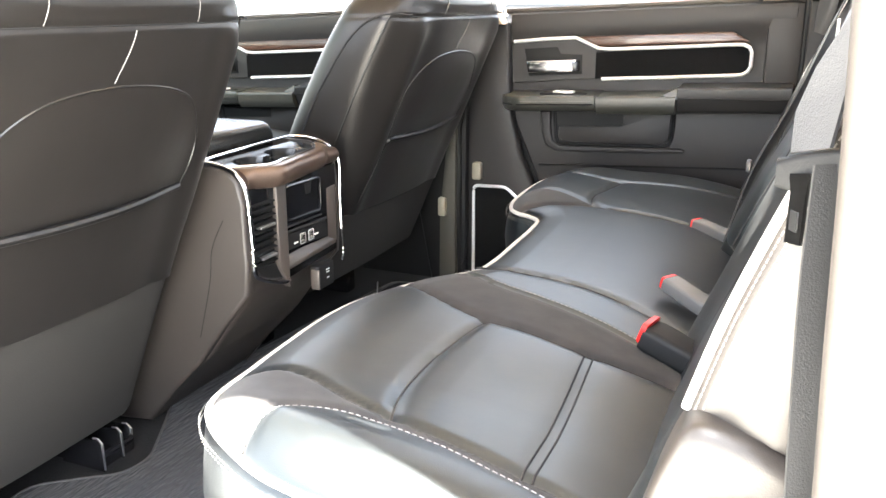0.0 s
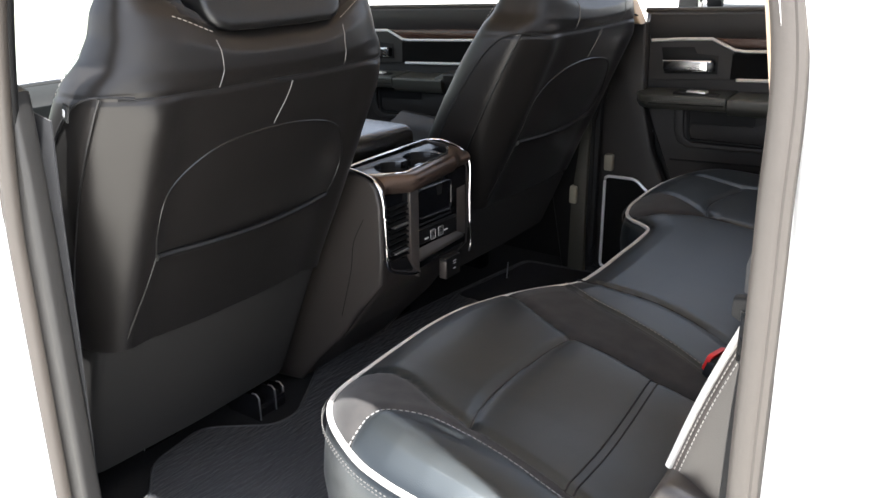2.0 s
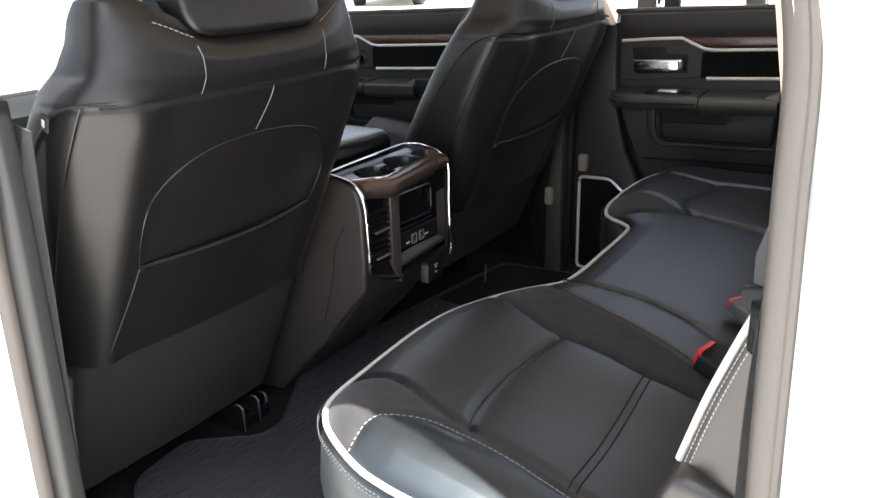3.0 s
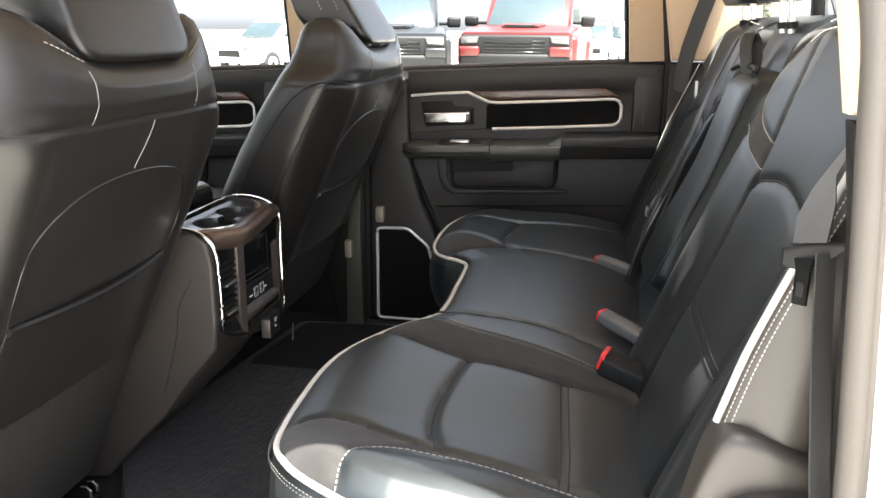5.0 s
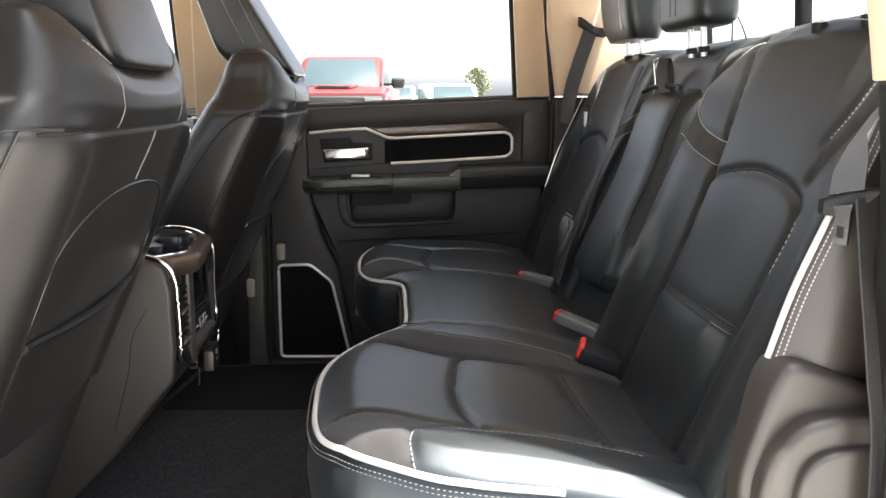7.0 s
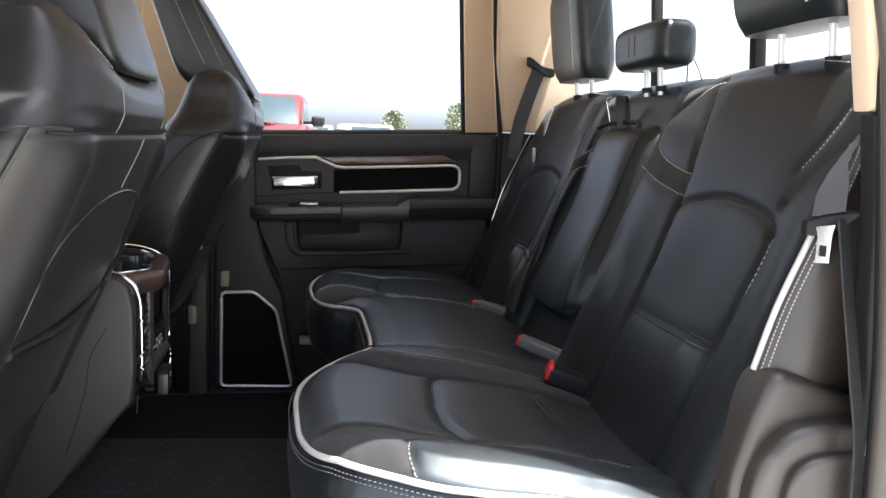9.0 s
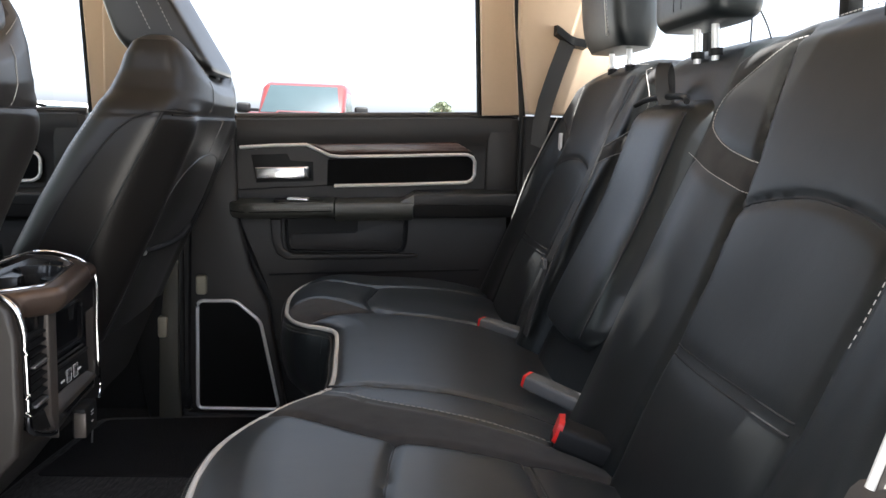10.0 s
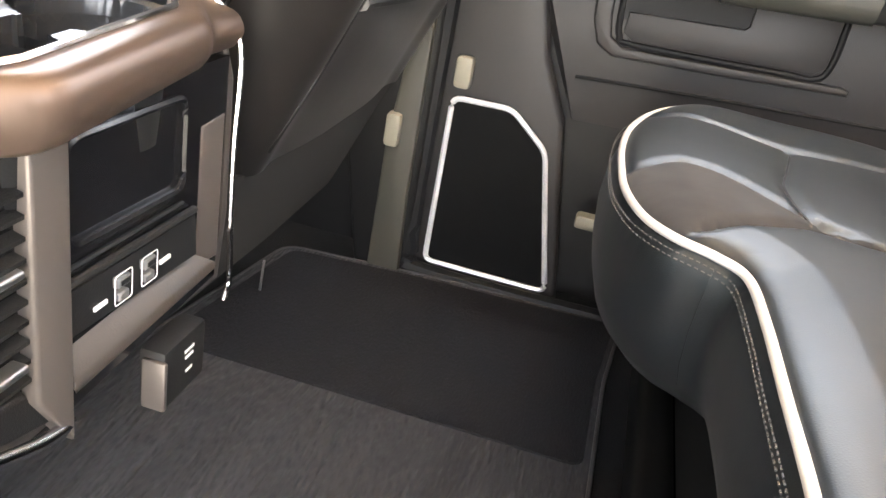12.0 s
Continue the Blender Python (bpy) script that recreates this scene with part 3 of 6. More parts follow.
    # armrest in three pieces
    def bar(x0, x1, ztop, zbot, dep, name, mat, lab="", droop=0.0):
        rings = []
        for i in range(15):
            x = x0 + (x1 - x0) * i / 14
            w = dep * (1 - 0.75 * max(0.0, (0.06 - (x + 0.655)) / 0.06) ** 2)
            zt, zb = ztop + rise(x), zbot + rise(x) + droop * (1 - i / 14)
            sec = rounded_poly([(FAR + 0.015, zt + 0.002), (FAR - w, zt - 0.004), (FAR - w + 0.003, zt - 0.030), (FAR - w + 0.016, zb + 0.002), (FAR + 0.015, zb)], 0.007, 4)
            rings.append([(x, q[0], q[1]) for q in sec])
        part(name, fix(loft(rings)), mat, d, lab)
    bar(-0.655, -0.405, 1.300, 1.258, 0.088, "armrest_front", ARMREST, "stitched black armrest pad")
    bar(-0.402, -0.222, 1.298, 1.250, 0.088, "armrest_pull", ARMREST, "smooth pull-handle section")
    bar(-0.219, 0.02, 1.3155, 1.252, 0.080, "armrest_rear", VINYL, "padded elbow section")
    part("elbow_ramp", prism([P(-0.252, 1.297, FAR - 0.082), P(-0.2185, 1.3135, FAR - 0.078), P(-0.2185, 1.285, FAR - 0.078), P(-0.2205, 1.285, FAR - 0.082)], (0, 0.088, 0), 0.002, 2), ARMREST, d)
    part("elbow_crease", tube([P(-0.217, 1.288, FAR - 0.0785), P(-0.1, 1.286, FAR - 0.0785), P(0.018, 1.284, FAR - 0.0785)], 0.0014, n=6), MATT_BLACK, d)
    part("pad_groove", tube([P(-0.645, 1.277, FAR - 0.045), P(-0.62, 1.277, FAR - 0.076), P(-0.59, 1.277, FAR - 0.0865), P(-0.41, 1.277, FAR - 0.0865)], 0.0016, n=6), MATT_BLACK, d)
    part("armrest_stitching", dashes([P(-0.62, 1.284, FAR - 0.078), P(-0.58, 1.284, FAR - 0.0885), P(-0.50, 1.284, FAR - 0.0885), P(-0.41, 1.284, FAR - 0.0885)], 0.003, 0.003, 0.0005), GREY_THREAD, d)
    part("window_switch", rbox(-0.515, -0.465, FAR - 0.055, FAR - 0.03, 1.293, 1.302, 0.003, 2), SATIN, d, "silver window switch")
    part("switch_plate", rbox(-0.545, -0.43, FAR - 0.065, FAR - 0.018, 1.290, 1.2975, 0.003, 2), PLASTIC, d)
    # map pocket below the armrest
    # Black sheet over the panel stands for the shade inside the pocket's mouth.
    part("pocket_mouth_shade", prism([P(x, z, FAR - 0.0015) for x, z in [(-0.530, 1.252), (-0.345, 1.252), (-0.345, 1.205), (-0.520, 1.205)]], (0, 0.03, 0), 0.0), MATT_BLACK, d, "black sheet as the shade in the map pocket mouth")
    face = [(-0.508, 1.216), (-0.356, 1.217), (-0.351, 1.222), (-0.350, 1.252), (-0.238, 1.252), (-0.241, 1.184), (-0.256, 1.173), (-0.496, 1.177), (-0.510, 1.188)]
    part("pocket_face", prism([P(x, z, FAR - 0.007) for x, z in face], (0, 0.018, 0), 0.003, 2), DOOR_TRIM, d, "charcoal map pocket face")
    gap = smooth_line([(-0.233, 1.252), (-0.235, 1.190), (-0.250, 1.168), (-0.30, 1.168), (-0.49, 1.172), (-0.514, 1.182), (-0.519, 1.21), (-0.521, 1.25)], 5)
    # Black tube paints the shaded gap round the pocket face.
    part("pocket_gap_shade", tube([P(x, z, FAR - 0.0005) for x, z in gap], 0.0045, n=8, up=(0, 1, 0)), MATT_BLACK, d)
    ledge = [(-0.558, 1.252), (-0.554, 1.200), (-0.542, 1.168), (-0.518, 1.153), (-0.36, 1.151), (-0.205, 1.153), (-0.203, 1.160), (-0.215, 1.164), (-0.36, 1.165), (-0.505, 1.167), (-0.524, 1.180), (-0.530, 1.208), (-0.532, 1.252)]
    part("pocket_ledge", prism([P(x, z, FAR - 0.008) for x, z in ledge], (0, 0.02, 0), 0.004, 3), DOOR_TRIM, d, "raised ledge round the map pocket")
    part("lower_crease", tube([P(-0.56, 1.116, FAR + 0.001), P(-0.4, 1.118, FAR + 0.001), P(-0.05, 1.118, FAR + 0.001)], 0.0025, n=6), MATT_BLACK, d)
    return d


door_1 = door("door_1", "black rear passenger door with silver trim and wood strip, closed")
door_2 = copy_thing(door_1, pose(-1.01, 0.0, -0.028))
door_2.name = "door_2"
for c in door_2.children:
    if c.name.startswith(("window_post", "window_seal", "post_seal")):
        c.location.x += 0.105
tagged(door_2, "black front passenger door with silver trim, closed")

# speaker panel at the foot of the centre pillar
spk = thing("speaker_grille", "black mesh speaker grille with satin silver frame", "speaker")
SP = [(-0.722, 1.050), (-0.634, 1.052), (-0.575, 1.002), (-0.528, 0.785), (-0.722, 0.787)]
YS = 1.985
part("mesh_panel", prism([(x, YS, z) for x, z in SP], (0, 0.02, 0), 0.0), MESH_GRILLE, spk, "black perforated mesh")
part("silver_frame", tube([(x, YS - 0.004, z) for x, z in rounded_poly(SP, 0.014, 4)], 0.0043, closed=True, n=8), SATIN, spk, "satin silver frame")
kick = part("kick_panel", prism([(x, 1.99, z) for x, z in [(-0.75, FLOOR), (-0.75, 1.452), (-0.64, 1.458), (-0.632, 1.26), (-0.600, 1.13), (-0.560, 1.045), (-0.516, 0.80), (-0.510, FLOOR)]], (0, 0.035, 0), 0.008, 3), DOOR_TRIM)
tagged(kick, "charcoal plastic panel round the speaker grille", "trim panel", kind="structure")
seal2 = part("seal_1", tube(smooth_line([(-0.747, 1.975, 1.44), (-0.748, 1.975, 1.2), (-0.750, 1.972, 0.9), (-0.744, 1.968, 0.80), (-0.715, 1.962, FLOOR + 0.010), (-0.40, 1.962, FLOOR + 0.010)], 6), 0.014, n=8), MATT_BLACK)
tagged(seal2, "black rubber seal of the far rear door", "seal", kind="structure")
strip_far = part("pillar_strip", prism([(-0.778, 1.940, 1.20), (-0.757, 1.940, 1.20), (-0.757, 1.936, 0.90), (-0.752, 1.935, FLOOR + 0.004), (-0.802, 1.935, FLOOR + 0.004), (-0.800, 1.936, 0.98)], (0, 0.018, 0), 0.004, 2), KHAKI)
tagged(strip_far, "dull khaki trim strip at the foot of the centre pillar", "trim", kind="structure")
# Small cream blocks added in place of bright patches on the trim.
for nm, lab, box in (("speaker_patch", "cream block for a bright patch above the speaker grille", (-0.725, -0.70, 1.97, 1.992, 1.066, 1.112)), ("pillar_patch", "cream block for a bright patch at the foot of the pillar", (-0.802, -0.780, 1.925, 1.953, 0.972, 1.022)), ("seat_base_patch", "cream block for a bright patch beside the seat base", (-0.51, -0.47, 1.945, 1.97, 0.912, 0.934))):
    tagged(part(nm, rbox(*box, 0.006, 2), CREAM), lab, "clip")


# ---------------------------------------------------------------- rear bench
bench = thing("rear_bench_seat", "black leather and suede rear bench with pale piping", "rear seat")
OUT = [(0.02, 0.450), (-0.12, 0.455), (-0.22, 0.460), (-0.30, 0.465), (-0.355, 0.482), (-0.412, 0.518), (-0.452, 0.575), (-0.473, 0.655), (-0.481, 0.74), (-0.484, 0.82), (-0.476, 0.89), (-0.452, 0.950), (-0.418, 1.005), (-0.385, 1.050), (-0.368, 1.085),
       (-0.364, 1.15), (-0.366, 1.24), (-0.368, 1.33), (-0.374, 1.395), (-0.395, 1.418), (-0.424, 1.438), (-0.450, 1.475), (-0.468, 1.535), (-0.475, 1.60), (-0.478, 1.68), (-0.472, 1.76), (-0.45, 1.84), (-0.41, 1.895), (-0.34, 1.925), (-0.22, 1.935), (-0.10, 1.94), (0.02, 1.945)]
outline = resample(smooth_line(OUT, 8), 0.006)
# seams of the cushions (plan lines)
I1 = smooth_line([(-0.452, 0.975), (-0.425, 0.955), (-0.374, 0.924), (-0.29, 0.885), (-0.218, 0.866), (-0.146, 0.848), (-0.05, 0.845)], 6)
O1 = smooth_line([(-0.468, 0.612), (-0.438, 0.640), (-0.39, 0.640), (-0.333, 0.618), (-0.272, 0.600), (-0.197, 0.582), (-0.132, 0.568), (-0.02, 0.545)], 6)
OL = smooth_line([(-0.352, 0.482), (-0.357, 0.525), (-0.345, 0.562), (-0.304, 0.583), (-0.215, 0.572), (-0.161, 0.560), (-0.10, 0.545)], 6)
TARC = smooth_line([(-0.283, 0.884), (-0.292, 0.82), (-0.298, 0.74), (-0.294, 0.67), (-0.274, 0.600)], 6)
DBL = [(-0.146, 0.848), (-0.140, 0.75), (-0.134, 0.65), (-0.132, 0.568)]
CBAND = smooth_line([(-0.385, 1.047), (-0.34, 1.015), (-0.25, 0.975), (-0.143, 0.93), (-0.04, 0.885)], 6)
CPAD = smooth_line([(-0.370, 1.078), (-0.33, 1.072), (-0.25, 1.062), (-0.17, 1.040), (-0.05, 0.985)], 6)
FI = smooth_line([(-0.43, 1.435), (-0.37, 1.478), (-0.318, 1.515), (-0.26, 1.510), (-0.18, 1.50), (-0.05, 1.50)], 6)
FO = smooth_line([(-0.478, 1.565), (-0.44, 1.600), (-0.39, 1.595), (-0.318, 1.545), (-0.28, 1.525)], 6)
FT = smooth_line([(-0.300, 1.76), (-0.312, 1.69), (-0.322, 1.63), (-0.316, 1.565), (-0.30, 1.53)], 6)
FOUT = smooth_line([(-0.478, 1.80), (-0.40, 1.785), (-0.30, 1.77), (-0.15, 1.80), (-0.02, 1.84)], 6)
SEAMS = [(I1, 0.006), (O1, 0.005), (OL, 0.004), (TARC, 0.005), (CBAND, 0.003), (CPAD, 0.0035), (FI, 0.007), (FO, 0.004), (FT, 0.005), (FOUT, 0.005)]
SUEDE_SEAT = [np.array(I1[:: 3] + CBAND[::-1][:: 3]), np.array(O1[::3] + OL[::-1][::2] + [(-0.365, 0.49), (-0.43, 0.53), (-0.475, 0.59)]), np.array(FO[::3] + FI[::-1][::3][3:] + [(-0.44, 1.445), (-0.47, 1.50)])]


def cushion_z(P, s):
    x, y = P[:, 0], P[:, 1]
    z = 1.122 - 0.030 * np.clip((x + 0.22) / 0.2, 0, 1.2) ** 2
    z += 0.014 * np.clip(s / 0.05, 0, 1) ** 0.6 * (1 - np.clip((x + 0.25) / 0.25, 0, 1))
    z += 0.008 * np.exp(-(((x + 0.40) / 0.07) ** 2))
    z += 0.010 * np.exp(-(((y - 0.515) / 0.05) ** 2)) * np.clip(s / 0.03, 0, 1)
    z -= 0.006 * np.exp(-(((y - 0.72) / 0.10) ** 2)) * np.clip((x + 0.40) / 0.2, 0, 1)
    z -= 0.006 * np.exp(-(((y - 1.67) / 0.10) ** 2)) * np.clip((x + 0.40) / 0.2, 0, 1)
    z += 0.016 * np.clip((0.68 - y) / 0.14, 0, 1) ** 1.5 * np.clip((-0.10 - x) / 0.2, 0.3, 1)
    for line, deep in SEAMS:
        d = line_dist(P, line)
        z -= (deep * np.exp(-((d / 0.006) ** 2)) + 0.35 * deep * np.exp(-d / 0.020)) * np.clip(s / 0.025, 0, 1)
    z -= 0.002 * np.exp(-((line_dist(P, DBL) / 0.012) ** 2))
    return z


def cushion(name, u0, u1, y_rear0, y_rear1, label):
    """A stretch of the cushion: ruled from the piped front edge to the seat's rear line."""
    o = outline[u0:u1 + 1]
    n, m = len(o), 92
    vs = np.linspace(0, 1, m) ** 1.25
    yr = np.linspace(y_rear0, y_rear1, n)
    rear = np.stack([np.full(n, 0.03), yr], 1)
    top = o[:, None, :] + (rear - o)[:, None, :] * vs[None, :, None]
    P = top.reshape(-1, 2)
    s = line_dist(P, outline[::3])
    z = cushion_z(P, s) - 0.010 * np.exp(-s / 0.006)
    V = [(*p, q) for p, q in zip(P, z)]
    F = [(i * m + j, i * m + j + 1, (i + 1) * m + j + 1, (i + 1) * m + j) for i in range(n - 1) for j in range(m - 1)]
    # side skirt under the piping
    t = np.gradient(o, axis=0)
    nrm = np.stack([-t[:, 1], t[:, 0]], 1)
    nrm /= np.linalg.norm(nrm, axis=1)[:, None] + 1e-9
    k = len(V)
    skirt = [(-0.001, 1.112), (0.004, 1.106), (0.009, 1.09), (0.011, 1.065), (0.008, 1.035), (-0.001, 1.008), (-0.018, 0.990), (-0.05, 0.984)]
    base_z = z.reshape(n, m)[:, 0]
    for i in range(n):
        for off, zz in skirt:
            V.append((o[i, 0] + nrm[i, 0] * off, o[i, 1] + nrm[i, 1] * off, zz + (base_z[i] - 1.112) * (zz > 1.1)))
    q = len(skirt)
    for i in range(n - 1):
        F.append((i * m, (i + 1) * m, k + (i + 1) * q, k + i * q))
        for j in range(q - 1):
            F.append((k + i * q + j, k + (i + 1) * q + j, k + (i + 1) * q + j + 1, k + i * q + j + 1))
    ob = part(name, (V, F), COVER, bench, label)
    PP = np.array([v[:2] for v in V])
    mask = np.max([signed(PP, poly) for poly in SUEDE_SEAT], axis=0)
    mask[k:] = -1
    set_mask(ob, mask)
    return ob


def nearest(p):
    return int(np.argmin(((outline - p) ** 2).sum(1)))


ua, ub = nearest((-0.385, 1.050)), nearest((-0.395, 1.418))
cushion("near_cushion", 0, ua, 0.46, 0.87, "black leather cushion with suede bolsters, partly sunlit")
cushion("centre_cushion", ua, ub, 0.87, 1.50, "plain black leather centre cushion, set back")
cushion("far_cushion", ub, len(outline) - 1, 1.50, 1.94, "black leather cushion with suede bolsters")


def on_cushion(line, lift=0.001, step=0.006):
    P = resample(line, step)
    z = cushion_z(P, line_dist(P, outline[::3]))
    return [np.array((*p, q + lift)) for p, q in zip(P, z)]


pz = cushion_z(outline, np.zeros(len(outline)))
i0, i1 = nearest((-0.20, 0.460)), nearest((-0.40, 1.905))
pipe = [np.array((*p, z - 0.004)) for p, z in zip(outline[i0:i1], pz[i0:i1])]
part("cushion_piping", tube(pipe, 0.0037, n=10), PIPING, bench, "pale grey piping along the cushion edge")
sk = []
t = np.gradient(outline, axis=0)
for i in range(0, i1):
    a = np.array((-t[i, 1], t[i, 0]))
    a /= np.linalg.norm(a)
    sk.append(outline[i] + a * 0.0095)
part("skirt_stitching", dashes([(*p, z - 0.0100) for p, z in zip(sk, pz)], 0.003, 0.003, 0.0007), SKIRT_THREAD, bench, "double row of pale stitches")
part("skirt_stitching", dashes([(*p, z - 0.0155) for p, z in zip(sk, pz)], 0.003, 0.003, 0.0007), SKIRT_THREAD, bench, "double row of pale stitches")
part("outer_stitching", dashes(on_cushion(np.array(OL) - (0.0, 0.006)), 0.005, 0.003, 0.0007), GREY_THREAD, bench)
part("centre_stitching", dashes(on_cushion(np.array(CBAND) + (0.006, 0.006)), 0.004, 0.003, 0.0005), GREY_THREAD, bench)
part("seam_cord", tube(on_cushion(TARC, 0.0, 0.004), 0.0016, n=6), DARK_THREAD, bench)
part("seam_cord", tube(on_cushion(FT, 0.0, 0.004), 0.0016, n=6), DARK_THREAD, bench)
part("seam_cord", tube(on_cushion(CPAD, 0.0005, 0.004), 0.0016, n=6), DARK_THREAD, bench)
for dx in (-0.005, 0.005):
    part("twin_seam", tube(on_cushion(np.array(DBL) + (dx, 0), 0.0002, 0.004), 0.0012, n=6), DARK_THREAD, bench)
part("seat_base", prism([(x, 0.50, z) for x, z in [(-0.30, FLOOR + 0.004), (-0.315, 1.0), (0.2, 1.0), (0.2, FLOOR + 0.004)]], (0, 1.40, 0), 0.01, 2), MATT_BLACK, bench, "black storage base under the cushions")

# ---- backrests
def back_x(y, z):
    return -0.02 + 0.40 * (z - 1.14)


ARCH = smooth_line([(0.872, 1.400), (0.835, 1.412), (0.75, 1.424), (0.67, 1.420), (0.608, 1.408), (0.588, 1.392)], 6)
ARCH_R = smooth_line([(0.588, 1.392), (0.583, 1.36), (0.590, 1.26), (0.60, 1.10)], 6)
INS_L = smooth_line([(0.925, 1.594), (0.900, 1.52), (0.879, 1.451), (0.872, 1.40), (0.862, 1.33), (0.858, 1.25), (0.862, 1.10)], 6)
B_DBL = [(0.858, 1.251), (0.75, 1.250), (0.598, 1.252)]
SH_A = smooth_line([(0.925, 1.594), (0.972, 1.571), (1.030, 1.540), (1.049, 1.520), (1.043, 1.495), (1.01, 1.480), (0.95, 1.464), (0.879, 1.451)], 6)
SH_B = smooth_line([(1.078, 1.456), (1.03, 1.447), (0.96, 1.434), (0.874, 1.418)], 6)
B_TOP = smooth_line([(0.925, 1.594), (0.80, 1.602), (0.70, 1.603), (0.58, 1.590)], 6)
B_RIGHT = smooth_line([(0.530, 1.580), (0.545, 1.545), (0.566, 1.505), (0.594, 1.469)], 6)
B_LOW = smooth_line([(0.500, 1.505), (0.524, 1.494), (0.556, 1.471), (0.577, 1.449), (0.592, 1.428)], 6)
BSEAMS = [(ARCH, 0.004), (ARCH_R, 0.004), (INS_L, 0.005), (SH_A, 0.003), (SH_B, 0.003), (B_TOP, 0.004), (B_RIGHT, 0.003), (B_LOW, 0.005)]
SUEDE_BACK = SH_A[::2] + SH_B[::-1][::2] + [np.array((1.088, 1.53)), np.array((1.02, 1.585))]
SUEDE_BACK2 = B_RIGHT[::2] + B_LOW[::-1][::2] + [np.array((0.47, 1.54)), np.array((0.49, 1.585))]


def back_proud(P, flip):
    """How far the cover stands in front of the back plane."""
    Q = P.copy()
    if flip:
        Q[:, 0] = mir(P[:, 0])
    y, z = Q[:, 0], Q[:, 1]
    o = 0.012 + 0.018 * np.exp(-(((y - 0.495) / 0.045) ** 2)) * np.clip((1.58 - z) / 0.15, 0, 1)
    o += 0.012 * np.exp(-(((y - 0.98) / 0.06) ** 2)) * np.clip((1.55 - z) / 0.2, 0, 1)
    o -= 0.006 * np.exp(-(((y - 0.72) / 0.09) ** 2)) * np.exp(-(((z - 1.30) / 0.12) ** 2))
    o += 0.012 * np.exp(-(((z - 1.20) / 0.08) ** 2)) * np.exp(-(((y - 0.72) / 0.12) ** 2))
    for line, deep in BSEAMS:
        d = line_dist(Q, line)
        o -= deep * np.exp(-((d / 0.006) ** 2)) + 0.5 * deep * np.exp(-d / 0.02)
    o -= 0.002 * np.exp(-((line_dist(Q, B_DBL) / 0.012) ** 2))
    return o


def backrest(name, y0, y1, flip, label):
    ny, nz = 96, 110
    ys = np.linspace(y0, y1, ny)
    Y, Z = np.meshgrid(ys, np.linspace(0, 1, nz), indexing="ij")
    top = 1.615 - 0.030 * np.abs((ys - (y0 + y1) / 2) / ((y1 - y0) / 2)) ** 5
    Z = 1.06 + Z * (top[:, None] - 1.06)
    P = np.stack([Y.ravel(), Z.ravel()], 1)
    o = back_proud(P, flip)
    e = np.minimum(np.minimum(P[:, 0] - y0, y1 - P[:, 0]), np.repeat(top, nz) - P[:, 1])
    o -= 0.035 * (1 - np.clip(e / 0.035, 0, 1)) ** 2.2 * np.where((y1 - P[:, 0] if flip else P[:, 0] - y0) < 0.04, 0.25 + 0.75 * np.clip((P[:, 1] - 1.50) / 0.08, 0, 1), 1.0)
    V = [(back_x(p[0], p[1]) - q, p[0], p[1]) for p, q in zip(P, o)]
    F = [(i * nz + j, (i + 1) * nz + j, (i + 1) * nz + j + 1, i * nz + j + 1) for i in range(ny - 1) for j in range(nz - 1)]
    rim = [i * nz for i in range(ny)] + [(ny - 1) * nz + j for j in range(1, nz)] + [i * nz + nz - 1 for i in range(ny - 2, -1, -1)] + [j for j in range(nz - 2, 0, -1)]
    k = len(V)
    V += [(V[i][0] + 0.05, V[i][1], V[i][2]) for i in rim]
    for a in range(len(rim)):
        b = (a + 1) % len(rim)
        F.append((rim[b], rim[a], k + a, k + b))
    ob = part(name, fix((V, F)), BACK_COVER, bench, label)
    PP = np.array([(v[1], v[2]) for v in V])
    Q = PP.copy()
    if flip:
        Q[:, 0] = mir(PP[:, 0])
    mask = np.maximum(signed(Q, SUEDE_BACK), signed(Q, SUEDE_BACK2))
    set_mask(ob, mask)
    return ob


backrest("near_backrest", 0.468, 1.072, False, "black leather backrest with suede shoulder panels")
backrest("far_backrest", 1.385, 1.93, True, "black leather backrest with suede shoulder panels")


def on_back(line, flip=False, lift=0.001, step=0.006):
    P = resample(line, step)
    o = back_proud(P, False)
    return [np.array((back_x(p[0], p[1]) - q - lift, mir(p[0]) if flip else p[0], p[1])) for p, q in zip(P, o)]


for flip in (False, True):
    part("arch_seam", tube(on_back(ARCH, flip, 0.0, 0.004), 0.0018, n=6), DARK_THREAD, bench)
    part("shoulder_stitching", dashes(on_back(SH_A, flip), 0.0045, 0.002, 0.0007), THREAD, bench)
    part("shoulder_stitching", dashes(on_back(SH_B, flip), 0.0045, 0.002, 0.0005), THREAD, bench)
    part("top_stitching", dashes(on_back(np.array(B_TOP) + (0, 0.006), flip), 0.005, 0.003, 0.0007), THREAD, bench)
    part("side_stitching", dashes(on_back(ARCH_R[:10], flip), 0.004, 0.003, 0.0006), THREAD, bench)
    for dz in (-0.005, 0.005):
        part("twin_seam", tube(on_back(np.array(B_DBL) + (0, dz), flip, 0.0002, 0.004), 0.0011, n=6), DARK_THREAD, bench)
    part("outer_seam_stitching", dashes(on_back(np.array(B_RIGHT) + (-0.004, 0.002), flip), 0.003, 0.003, 0.0005), THREAD, bench)
    part("outer_seam", tube(on_back(B_LOW, flip, 0.0, 0.004), 0.0013, n=6), DARK_THREAD, bench)

